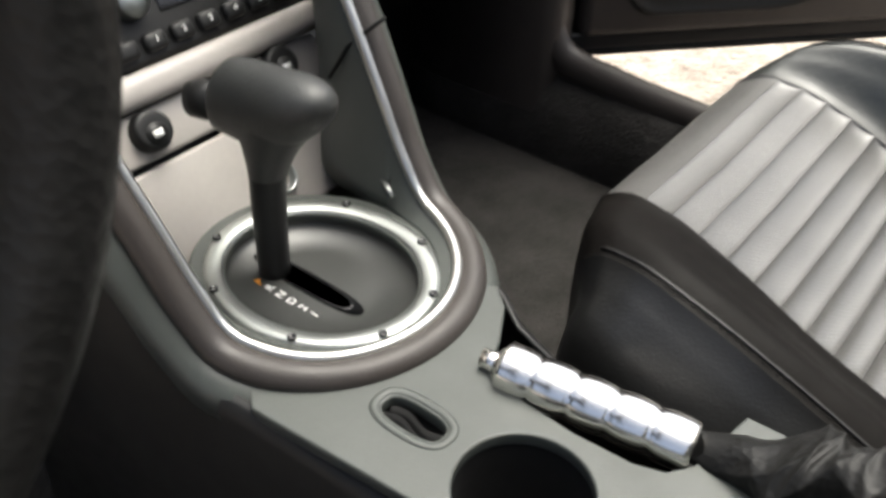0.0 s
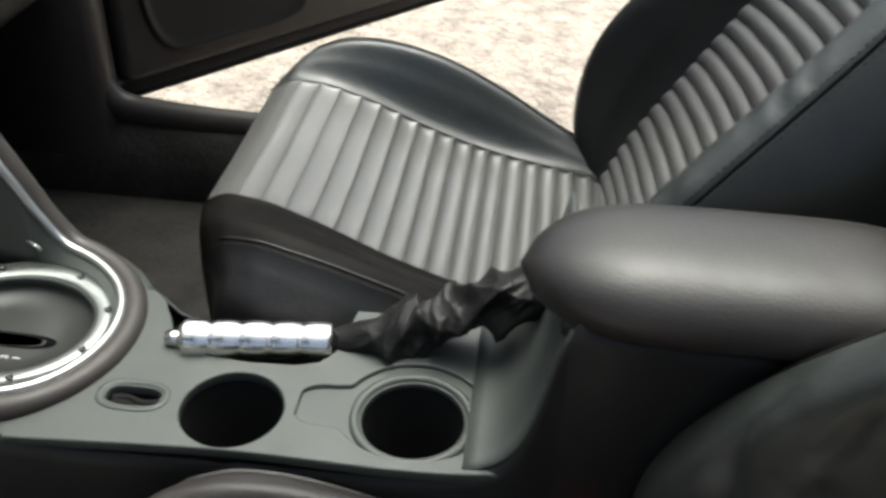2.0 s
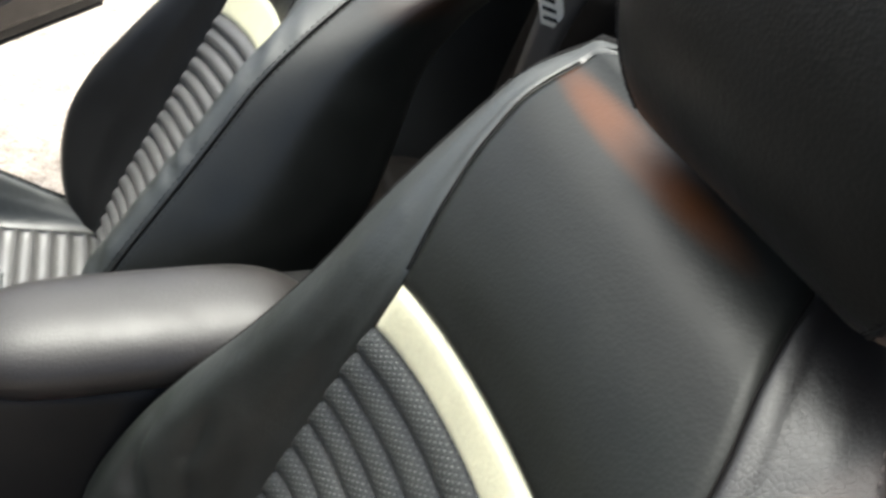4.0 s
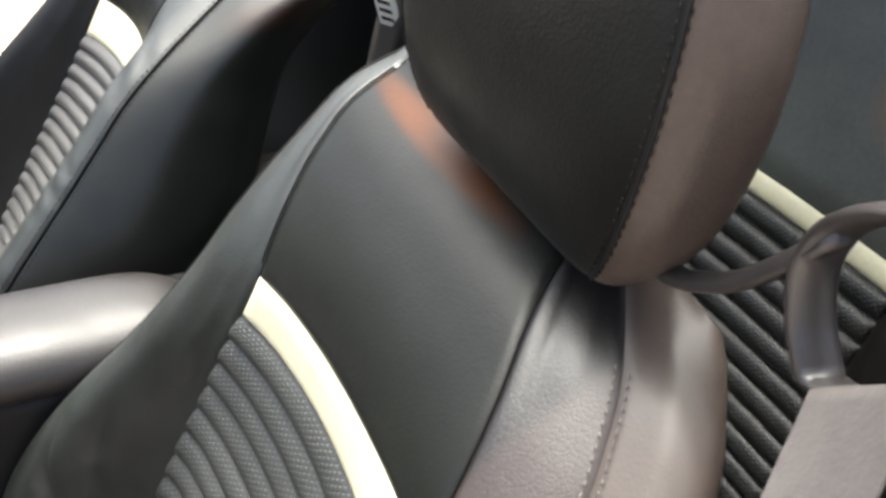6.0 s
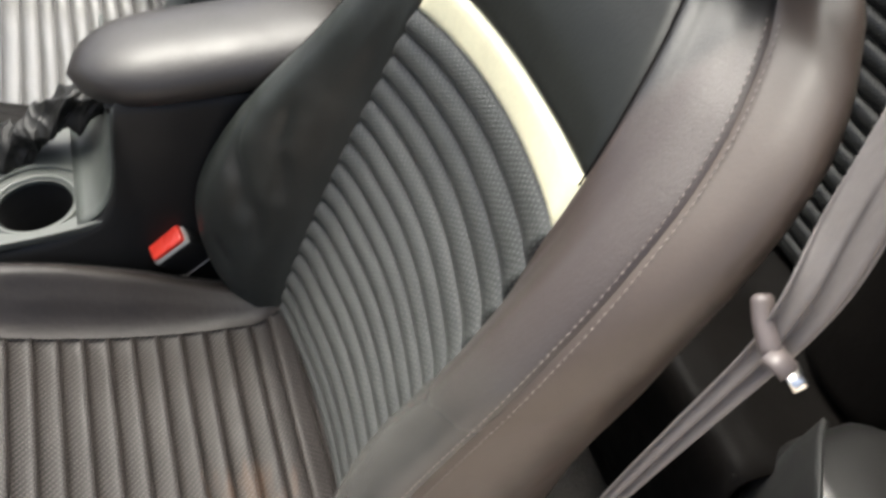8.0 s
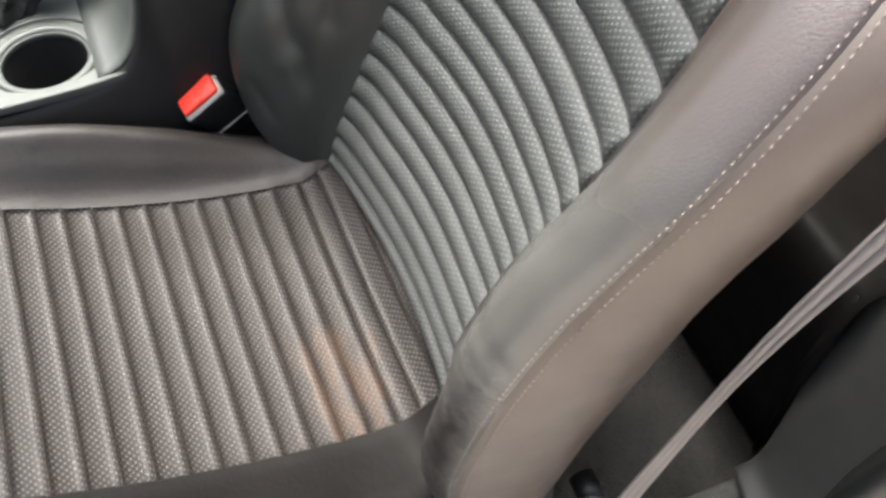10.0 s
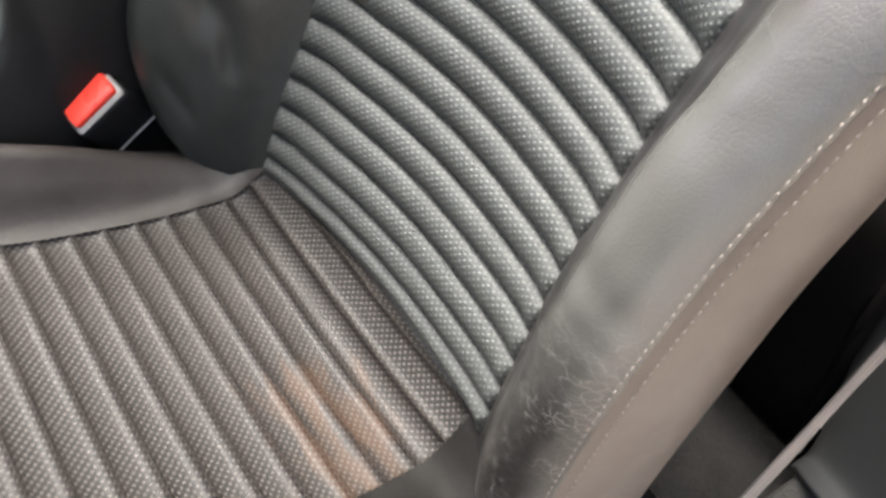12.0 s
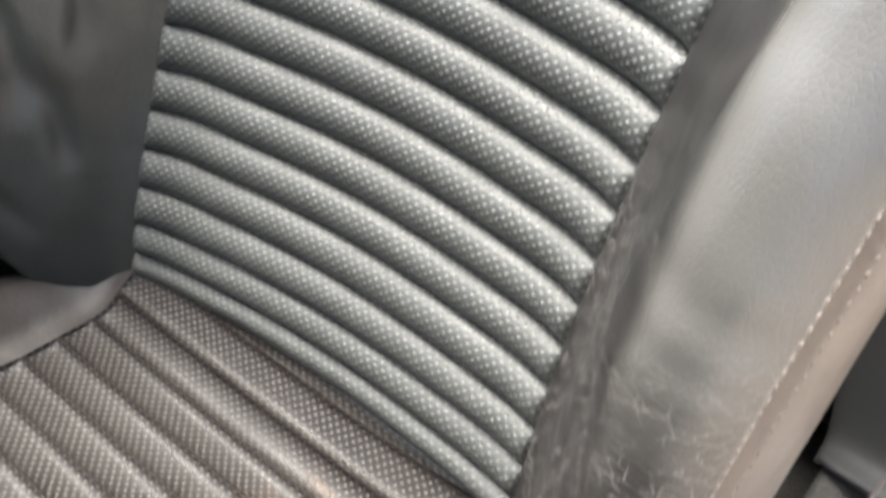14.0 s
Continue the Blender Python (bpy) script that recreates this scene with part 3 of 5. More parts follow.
        return np.stack([a + cx, y, np.where(z > 0.745, 0.745 + 0.008 * over, z) - sag], -1)
    return at


def cushion_shape(wear, narrow, inner, rear, tuck):
    """Along v: y and heights of the sitting surface, from the back to the rolled front edge."""
    vk = [0.0, 0.10, 0.16, 0.22, 0.38, 0.54, 0.70, 0.80, 0.87, 0.92, 0.96, 1.0]
    yk = keyed(vk, [-0.400, -0.350, -0.320, -0.290, -0.205, -0.125, -0.038, 0.016, 0.054, 0.074, 0.078, 0.072])
    zc = keyed(vk, [0.185 + rear, 0.193 + 0.6 * rear, 0.199 + 0.1 * rear, 0.205, 0.223, 0.250, 0.287, 0.301, 0.298, 0.272, 0.185, 0.060])
    hb = keyed(vk, [0.010, 0.014, 0.022, 0.030, 0.062, 0.072, 0.050, 0.030, 0.016, 0.008, 0.004, 0.002])
    wi = keyed(vk, [0.150, 0.155, 0.157, 0.158, 0.158, 0.157, 0.154, 0.150, 0.147, 0.146, 0.146, 0.146])
    ao = keyed(vk, [0.205, 0.225, 0.233, 0.240, 0.248, 0.250, 0.246, 0.238, 0.228, 0.220, 0.216, 0.214])

    def at(v, q):
        v, q = np.broadcast_arrays(np.asarray(v, float), np.asarray(q, float))
        y, z, w, o = yk(v), zc(v), wi(v), ao(v)
        w = w - np.where(q < 0, narrow, tuck)
        h = hb(v) * np.where(q < 0, wear, inner)
        f = np.abs(q)
        y = y - 0.055 * np.clip((f - 0.3) / 2.3, 0, 1) ** 2 * np.clip((v - 0.68) / 0.3, 0, 1)
        slack = np.where(q < 0, 0.0, 1.0 - inner)
        low = np.minimum(0.075, z - 0.004)
        qs = np.array([0, 0.5, 1.0, 1.5, 2.0, 2.6, 3.2, 3.8, 4.4])
        A = np.stack([0 * w, 0.55 * w, w, w + 0.30 * (o - w), w + 0.50 * (o - w), w + 0.78 * (o - w), o, o - 0.004, o - 0.03], -1)
        s = z + 0.006
        Z = np.stack([z, z + 0.002, s, s + 0.62 * h - 0.006 * slack, s + h - 0.022 * slack, s + h * 0.72 - 0.006 - 0.048 * slack, s - 0.035 - 0.060 * slack, low + 0.02, low - 0.03], -1)
        Z[..., 6] = np.maximum(Z[..., 6], Z[..., 7] + 0.002)
        f = np.abs(q)
        i = np.clip(np.searchsorted(qs, f, side="right") - 1, 0, len(qs) - 2)
        t = (f - qs[i]) / (qs[i + 1] - qs[i])

        def pick(V, j):
            return np.take_along_axis(V, np.clip(j, 0, len(qs) - 1)[..., None], -1)[..., 0]

        def spline(V, mirror):
            p0 = np.where(i == 0, mirror * pick(V, np.full_like(i, 1)), pick(V, i - 1))
            p1, p2, p3 = pick(V, i), pick(V, i + 1), pick(V, i + 2)
            return 0.5 * (2 * p1 + (p2 - p0) * t + (2 * p0 - 5 * p1 + 4 * p2 - p3) * t**2 + (3 * p1 - p0 - 3 * p2 + p3) * t**3)
        return np.stack([spline(A, -1) * np.sign(np.where(q == 0, 1, q)), y, spline(Z, 1)], -1)
    return at


def normals(pts):
    n = np.cross(np.gradient(pts, axis=1), np.gradient(pts, axis=0))
    return n / np.maximum(np.linalg.norm(n, axis=-1), 1e-9)[..., None]


def pad(shape, v0, v1, q0, q1, n, m, flip, roll=0.0035, reach=0.012, edges="tblr"):
    """A stretch of a seat's surface whose edges are drawn in, as a sewn cover is."""
    v, q = np.linspace(v0, v1, n), np.linspace(q0, q1, m)
    pts = shape(v[:, None], q[None, :])
    nor = normals(pts) * flip
    du = np.cumsum(np.linalg.norm(np.diff(pts, axis=1, prepend=pts[:, :1]), axis=2), axis=1)
    dv = np.cumsum(np.linalg.norm(np.diff(pts, axis=0, prepend=pts[:1]), axis=2), axis=0)
    far = np.full(pts.shape[:2], 1.0)
    for e in edges:
        d = {"l": du, "r": du[:, -1:] - du, "b": dv, "t": dv[-1:] - dv}[e]
        far = np.minimum(far, np.clip(d / reach, 0, 1))
    return pts + nor * (roll * (np.sqrt(1 - (1 - far) ** 2) - 1))[..., None]


def ribs(shape, v0, v1, half, count, flip, height, power=2, m=41, n=11, soft=False, marks=None):
    """Sewn channels: one bulging strip for each, evenly spaced or between the given marks."""
    if marks is None:
        fine = np.linspace(v0, v1, 200)
        mid = shape(fine, 0 * fine)
        d = np.r_[0, np.cumsum(np.linalg.norm(np.diff(mid, axis=0), axis=1))]
        marks = np.interp(np.linspace(0, d[-1], count + 1), d, fine)
    count = len(marks) - 1
    out = []
    q = half * np.sin(np.linspace(-1, 1, m) * math.pi / 2) ** 1
    for k in range(count):
        t = (1 - np.cos(np.linspace(0, np.pi, n))) / 2
        v = marks[k] + (marks[k + 1] - marks[k]) * t
        pts = shape(v[:, None], q[None, :])
        edge = np.clip((1 - np.abs(q) / half) / 0.05, 0, 1)
        bulge = height * (np.maximum(0, 1 - np.abs(2 * t - 1) ** power) ** (1.0 if soft else 0.7) - 0.55)
        e = np.sqrt(1 - (1 - edge) ** 2)[None, :]
        out.append(pts + normals(pts) * flip * (bulge[:, None] * e - 0.0015 * (1 - e))[..., None])
    return out


CREASES = [(0.335, 1.42, 0.030, 3.0, 0.0016), (0.375, 1.66, 0.034, 4.0, 0.0018), (0.395, 1.38, 0.026, 2.5, 0.0012), (0.415, 1.92, 0.030, 5.0, 0.0014), (0.450, 1.62, 0.024, 3.0, 0.0010), (0.290, 1.75, 0.022, 4.0, 0.0010)]


def build_seat(label, place, sgn, table, shift, wear, inner, worn, stained, recline, seams):
    seat = thing("bucket_seat", (0, 0, 0), label, "car seat", "front seats")
    flip = -sgn

    def put(pts):
        p = np.array(pts, float)
        p[..., 0] *= sgn
        w = np.array(place)
        return p @ w[:3, :3].T + w[:3, 3]

    B, C = back_shape(table), cushion_shape(wear, 0.043 * shift, inner, 0.05 * shift, 0.038 * (1 - shift))
    pivot = Vector((0, -0.33, 0.20))
    lean = np.array(Matrix.Translation(pivot) @ Matrix.Rotation(radians(recline), 4, "X") @ Matrix.Translation(-pivot))

    def put_back(pts):
        p = np.array(pts, float)
        return put(p @ lean[:3, :3].T + lean[:3, 3])

    SB = lambda v, q: put_back(B(v, q))  # noqa: E731
    SC = lambda v, q: put(C(v, q))  # noqa: E731
    cover = RIB_STAINED if stained else RIB_LIT
    back_cover = RIB if stained else RIB_LIT
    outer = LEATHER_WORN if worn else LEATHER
    # backrest
    seam_in, seam_out = keyed(np.arange(len(seams[0])), seams[0]), keyed(np.arange(len(seams[1])), seams[1])

    def seam_height(v, q):
        """Height of the v-th cross seam; the lower ones climb towards the outboard side."""
        k = np.clip((1 - q) / 2, 0, 1)
        return seam_in(v) * (1 - k) + seam_out(v) * k

    def SW(v, q):
        v, q = np.broadcast_arrays(np.asarray(v, float), np.asarray(q, float))
        return SB(seam_height(v, q), q)

    def SU(v, q):
        v, q = np.broadcast_arrays(np.asarray(v, float), np.asarray(q, float))
        z = seam_height(top, q)
        return SB(z + (0.7569 - z) * v, q)

    top = len(seams[0]) - 1
    for p in ribs(SW, 0, 0, 1.0, 0, flip, 0.0085, marks=range(1, top)):
        sheet("rib", p, back_cover, seat)
    sheet("lower_roll", pad(SW, 0, 1, -1, 1, 10, 30, flip), back_cover, seat)
    sheet("cream_band", pad(SW, top - 1, top, -1, 1, 12, 40, flip, 0.003, 0.008), CREAM, seat, "cream leather band across the backrest")
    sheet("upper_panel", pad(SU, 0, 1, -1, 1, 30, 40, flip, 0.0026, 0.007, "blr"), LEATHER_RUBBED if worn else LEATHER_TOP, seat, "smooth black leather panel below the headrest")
    for s in (1, -1):
        a, b = (0.990, 2.6) if s > 0 else (-2.6, -0.990)
        skin = pad(SB, 0.15, 0.7569, a, b, 130, 44, flip, 0.0016, 0.006)
        if worn and s > 0:
            # creases where the leather folds round the bolster's belly
            vv, qq = np.linspace(0.15, 0.7569, 130)[:, None], np.linspace(a, b, 44)[None, :]
            dent = 0 * (vv + qq)
            for v0, q0, length, lean_q, deep in CREASES:
                off = (qq - q0 - lean_q * (vv - v0) - 40 * (vv - v0) ** 2) / 0.06
                dent = dent + 2.6 * deep * np.exp(-off**2 - ((vv - v0) / length) ** 4)
            skin = skin - normals(skin) * flip * dent[..., None]
        if worn and s < 0:
            # the slack, creased leather of the worn bolster, folded to a ridge that ends half way down
            vv, qq = np.linspace(0.15, 0.7569, 130)[:, None], np.linspace(a, b, 44)[None, :]
            off = -qq - 1.70 - 0.05 * np.sin(42 * vv)
            ridge = np.where(off < 0, np.exp(-(off / 0.07) ** 2), np.exp(-(off / 0.42) ** 2)) * np.clip((vv - 0.350) / 0.045, 0, 1) ** 2
            where = np.exp(-((vv - 0.40) / 0.13) ** 4)
            inside = np.clip((2.6 + qq) / 0.2, 0, 1) * np.clip((-qq - 1.0) / 0.2, 0, 1)
            creased = 0.0005 * np.sin(150 * vv + 6 * qq + 2 * np.sin(60 * vv)) * np.sin(90 * vv - 9 * qq + 1.0) + 0.0004 * np.sin(230 * vv + 3 * qq * np.sin(40 * vv))
            skin = skin + normals(skin) * flip * (where * inside * (0.0068 * ridge + creased))[..., None]
        if not worn and s > 0:
            # slanting wrinkles drawn towards the stitched seam
            vv, qq = np.linspace(0.15, 0.7569, 130)[:, None], np.linspace(a, b, 44)[None, :]
            wave = np.sin(210 * vv + 7 * qq + 1.5 * np.sin(37 * vv)) * (0.5 + 0.5 * np.sin(61 * vv + 1.3))
            skin = skin + normals(skin) * flip * (0.0011 * wave * np.clip((qq - 1.5) / 0.5, 0, 1) * np.clip((2.6 - qq) / 0.15, 0, 1))[..., None]
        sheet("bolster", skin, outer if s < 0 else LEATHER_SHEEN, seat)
        # pale material outboard, dark inboard: the light on each side is in the colour
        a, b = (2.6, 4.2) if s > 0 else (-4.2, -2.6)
        side = sheet("side_panel", pad(SB, 0.14, 0.7569, a, b, 90, 32, flip, 0.0016, 0.007, "l" if s > 0 else "r"), VINYL_SIDE_LIT if s < 0 else LEATHER_SHADED if worn else LEATHER_FLANK, seat, "backrest side panel with its side's light put into the colour")
        for dq, lift in ((0.06, 0.0006), (-0.06, 0.0006)):
            v = np.linspace(0.16, 0.728, 300)
            line = SB(v, np.full_like(v, s * (2.6 + dq)))
            out = normals(SB(v[:, None], np.array([s * (2.6 + dq) - 0.02, s * (2.6 + dq), s * (2.6 + dq) + 0.02])[None, :]))[:, 1] * flip
            dashes("stitching", line + out * (lift if s > 0 else 0.0012), THREAD if s < 0 else THREAD_DARK, side, 0.0052 if s > 0 else 0.0040, 0.0016 if s > 0 else 0.0013, 0.0005 if s > 0 else 0.0006)
    sheet("back_shell", np.concatenate([pad(SB, 0.12, 0.7569, 4.2, 5.0, 40, 12, flip), pad(SB, 0.12, 0.7569, -5.0, -4.2, 40, 12, flip)], axis=1), LEATHER, seat, "black vinyl back of the seat")
    # cushion
    if worn:
        front = 0.90
        channels = ribs(SC, 0.052, front, 1.0, 20, flip, 0.0048, 4.5)
    else:
        # flatter towards the front edge
        marks = (0.052, 0.10, 0.145, 0.19, 0.231, 0.271, 0.308, 0.35, 0.391, 0.432, 0.478, 0.523, 0.567, 0.608, 0.65, 0.693, 0.74, 0.785, 0.828, 0.925)
        front = marks[-1]
        channels = [ribs(SC, 0, 0, 1.0, 0, flip, 0.0075 - 0.0055 * min(1.0, max(0.0, (a - 0.35) / 0.35)), 2.4, marks=(a, b))[0] for a, b in zip(marks, marks[1:])]
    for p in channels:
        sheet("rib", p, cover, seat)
    sheet("rear_fold", pad(SC, 0.0, 0.052, -1, 1, 8, 30, flip), LEATHER, seat)
    sheet("front_panel", pad(SC, front, 1.0, -1, 1, 12, 30, flip), LEATHER, seat)
    edge = 2.6 if worn else 2.25
    for s in (1, -1):
        a, b = (0.992, edge) if s > 0 else (-edge, -0.992)
        # shade or sheen of each cushion bolster comes with its leather copy
        sheet("cushion_bolster", pad(SC, 0.02, 1.0, a, b, 60, 20, flip, 0.0015, 0.006), LEATHER_SHADED if (s < 0) == worn else LEATHER_WARM_SHEEN if worn else LEATHER_SHEEN, seat)
        a, b = (edge, 4.4) if s > 0 else (-4.4, -edge)
        side = sheet("cushion_side", pad(SC, 0.0, 1.0, a, b, 60, 20, flip), LEATHER, seat)
        for dq in (0.05, -0.05):
            v = np.linspace(0.15, 0.93, 260)
            line = SC(v, np.full_like(v, s * (edge + dq)))
            dashes("stitching", line + np.array((0, 0, 0.0008)), THREAD_DARK, side)
    # base and rails
    for a in (-0.17, 0.17):
        p0, p1 = put([(a - 0.015, -0.36, 0.015)])[0], put([(a + 0.015, 0.06, 0.015)])[0]
        lo, hi = np.minimum(p0, p1), np.maximum(p0, p1)
        box("seat_rail", (lo[0], lo[1], 0.006), (hi[0], hi[1], 0.036), PLASTIC_DARK, seat, "black steel seat rail")
    p0, p1 = put([(-0.20, -0.37, 0.1)])[0], put([(0.20, 0.07, 0.1)])[0]
    lo, hi = np.minimum(p0, p1), np.maximum(p0, p1)
    box("seat_base", (lo[0], lo[1], 0.03), (hi[0], hi[1], 0.125), PLASTIC_DARK, seat)
    # headrest
    hr_rows = []
    zk = np.linspace(0, 1, 28)
    for t in zk:
        z = 0.755 + 0.208 * t
        e = np.sqrt(max(0.0, 1 - abs(2 * t - 1) ** 4))
        w = (0.118 + 0.020 * np.sin(np.pi * min(1, t * 1.1))) * (0.70 + 0.30 * e)
        d = (0.034 + 0.016 * np.sin(np.pi * t ** 0.7)) * (0.5 + 0.5 * e)
        cy = -0.601 - 0.020 * t
        ang = np.linspace(0, 2 * np.pi, 64, endpoint=False)
        ca, sa = np.cos(ang), np.sin(ang)
        hr_rows.append(np.stack([np.sign(ca) * np.abs(ca) ** 0.9 * w * np.where(ca < 0, 1 - 0.16 * shift, 1.0) - 0.055 * shift, cy + np.where(sa > 0, np.abs(sa) ** 0.7 * d, -np.abs(sa) * 0.7 * d) + 0.012 * np.abs(ca) ** 2 * (sa > 0), np.full(64, z)], -1))
    head = sheet("headrest", put_back(hr_rows), LEATHER_TOP, seat, "black leather headrest with stitched side seams", around=True, ends=True)
    head.data.materials.append(LEATHER_BROWN_LIT)
    for k in range(27 * 64):
        head.data.polygons[k].material_index = int(k % 64 < 5 or k % 64 >= 27)
    for s in (1, -1):
        v = np.linspace(0.645, 0.742, 40)
        tube("seam", SB(v, np.full_like(v, s * 0.995)), 0.0007, LEATHER_SHADED, seat, "dark sewn seam", sides=6)
        v = np.linspace(0.2, 0.94 if worn else 0.86, 60)
        tube("seam", SC(v, np.full_like(v, s * edge)), 0.0016, RUBBER, seat, "dark sewn seam", sides=6)
        tube("welt", SC(v, np.full_like(v, s * (edge - 0.1))) + np.array((0, 0, 0.0004)), 0.0022 if worn else 0.0013, LEATHER_ARM if worn else LEATHER, seat, "raised leather welt beside the seam", sides=8)
    v = np.linspace(0.2, 0.72, 60)
    tube("seam", SB(v, np.full_like(v, 2.6)), 0.0013, RUBBER, seat, "dark sewn seam", sides=6)
    rows = np.array(hr_rows)[1:-1]
    for col in (5, 27):
        tube("seam", put_back(rows[:, col]), 0.0012, RUBBER, head, "dark sewn seam", sides=6)
        for near in (col - 1, col + 1):
            dashes("stitching", put_back(rows[:, col] + 0.45 * (rows[:, near] - rows[:, col]) + np.array((0, 0.0010, 0))), THREAD_DARK, head)
    for a in (-0.05, 0.05):
        tube("headrest_post", put_back([(a - 0.02 * shift, -0.612, 0.74), (a - 0.02 * shift, -0.615, 0.85)]), 0.006, CHROME, seat)
    return seat


driver_place = pose(-0.27, 0, 0)
build_seat("black leather driver seat with stained ribbed cover and worn bolster", driver_place, 1, DRIVER_BACK, 1.0, 0.35, 0.8, True, True, 0, DRIVER_SEAMS)
passenger_place = pose(0.402, 0.055, 0.0)
build_seat("black leather passenger seat with ribbed cover beside the open door", passenger_place, -1, PASSENGER_BACK, 0.0, 1.0, 0.55, False, False, 9, PASSENGER_SEAMS)


# ---- centre console ----
console = thing("center_console", (0, 0, 0), "charcoal plastic centre console between the front seats", "console")
TOP = 0.32


def flat_with_holes(name, outline, holes, z, depth, mat, parent, label=""):
    """A moulded plate with openings through it."""
    cu = bpy.data.curves.new(name, "CURVE")
    cu.dimensions = "2D"
    cu.fill_mode = "BOTH"
    cu.extrude = depth / 2
    cu.bevel_depth = 0.0015
    cu.bevel_resolution = 2
    for loop in (outline, *holes):
        sp = cu.splines.new("POLY")
        sp.points.add(len(loop) - 1)
        for p, (x, y) in zip(sp.points, loop):
            p.co = (x, y, 0, 1)
        sp.use_cyclic_u = True
    tmp = bpy.data.objects.new(name, cu)
    scene.collection.objects.link(tmp)
    tmp.location = (0, 0, z - depth / 2)
    bpy.context.view_layer.update()
    me = bpy.data.meshes.new_from_object(tmp.evaluated_get(bpy.context.evaluated_depsgraph_get()))
    me.transform(tmp.matrix_world)
    bpy.data.objects.remove(tmp)
    bpy.data.curves.remove(cu)
    me.materials.clear()
    me.materials.append(mat)
    ob = new(name, me)
    ob.parent = parent
    if label:
        ob["label"] = label
    return ob


def oval(cx, cy, a, b, n=48, power=1.0, turn=0.0):
    t = np.linspace(0, 2 * np.pi, n, endpoint=False)
    x, y = a * np.sign(np.cos(t)) * np.abs(np.cos(t)) ** power, b * np.sign(np.sin(t)) * np.abs(np.sin(t)) ** power
    return [(cx + math.cos(turn) * p - math.sin(turn) * q, cy + math.sin(turn) * p + math.cos(turn) * q) for p, q in zip(x, y)]


RX, RY = 0.062, 0.200   # middle of the shift surround
# plan of the flat top behind the surround, with the hand brake's trough on the far side
left = keyed([-0.215, -0.17, 0.0, 0.147], [-0.030, -0.036, -0.038, -0.048])
ys = np.linspace(-0.205, 0.147, 30)
edge = [(float(left(y)), y) for y in ys]
arc = [(RX + 0.098 * math.cos(a), RY + 0.098 * math.sin(a)) for a in np.linspace(radians(200), radians(302), 24)]
right = [(0.122, 0.104), (0.110, 0.090), (0.085, 0.076), (0.062, 0.066), (0.051, 0.045), (0.048, 0.0), (0.050, -0.035), (0.056, -0.052), (0.070, -0.062), (0.12, -0.07), (0.125, -0.205)]
KEYHOLE = [(0.011 + (0.056 if math.cos(a) > 0 else 0.043) * math.cos(a), -0.130 + 0.056 * math.sin(a)) for a in np.linspace(radians(118), radians(422), 56)]
KEYHOLE += [(0.026 - 0.004 + 0.022 * math.cos(a) * 0.6, -0.066 + 0.022 * math.sin(a)) for a in np.linspace(radians(-10), radians(80), 10)]
KEYHOLE += [(0.004 + 0.020 * math.cos(a) * 0.6, -0.066 + 0.022 * math.sin(a)) for a in np.linspace(radians(100), radians(195), 10)]
flat_with_holes("recessed_plate", oval(0.0165, -0.120, 0.0495, 0.079, 48), [oval(0.011, -0.130, 0.0385, 0.0385, 64)], TOP - 0.0035, 0.003, PLASTIC, console)
top_plate = flat_with_holes("top_plate", edge + arc + right, [oval(0, 0, 0.0385, 0.0385, 64), KEYHOLE,
                            oval(0.002, 0.074, 0.0105, 0.0215, 40, 0.7)], TOP, 0.006, PLASTIC, console, "charcoal plastic top with cup holders")
for cx, cy in ((0, 0), (0.011, -0.130)):
    cup = lathe("cup_holder", [(0.0388, TOP - 0.003), (0.0375, TOP - 0.010), (0.0345, TOP - 0.090), (0.0338, TOP - 0.0915), (0.0325, TOP - 0.0922), (0.031, TOP - 0.0924), (0.0, TOP - 0.0924)], RUBBER, console, "black rubber-lined cup holder well", pose(cx, cy, 0), 48)
ring2 = lathe("cup_rim", [(0.0385, TOP - 0.006), (0.0390, TOP + 0.0005), (0.0420, TOP + 0.0018), (0.0455, TOP + 0.0005), (0.0465, TOP - 0.004)], PLASTIC, console, "", pose(0.011, -0.130, 0), 56)
# coin slot
tube("slot_rim", [(x, y, TOP + 0.001) for x, y in oval(0.002, 0.074, 0.0135, 0.0245, 48, 0.75)], 0.003, PLASTIC, console, closed=True, flat=0.6, sides=10)
lathe("slot_well", [(1.0, TOP - 0.002), (0.96, TOP - 0.016), (0.0, TOP - 0.018)], RUBBER, console, "", pose(0.002, 0.074, 0), 40, 0.0108, 0.0218)
for s in (-0.003, 0.003):
    y = np.linspace(0.056, 0.092, 24)
    sheet("slot_rubber", [[(0.002 + s + 0.0022 * math.sin((v - 0.074) * 190) - 0.0022, v, TOP - 0.008), (0.002 + s + 0.0022 * math.sin((v - 0.074) * 190), v, TOP - 0.0030), (0.002 + s + 0.0022 * math.sin((v - 0.074) * 190) + 0.0022, v, TOP - 0.008)] for v in y], RUBBER, console, "black wavy rubber lip")
# sides, flaring to the floor
ys = np.concatenate([np.linspace(-0.62, -0.235, 8), np.linspace(-0.230, -0.165, 24), np.linspace(-0.155, 0.34, 30)])
lx = keyed([-0.62, -0.215, -0.17, 0.0, 0.147, 0.34], [-0.024, -0.030, -0.036, -0.038, -0.050, -0.075])
hz = keyed([-0.62, -0.30, -0.230, -0.226, -0.220, -0.212, -0.198, -0.18, -0.165, 0.147, 0.20, 0.27, 0.34], [0.436, 0.436, 0.436, 0.420, 0.385, 0.354, 0.330, 0.320, 0.3175, 0.3175, 0.326, 0.42, 0.52])
rows = []
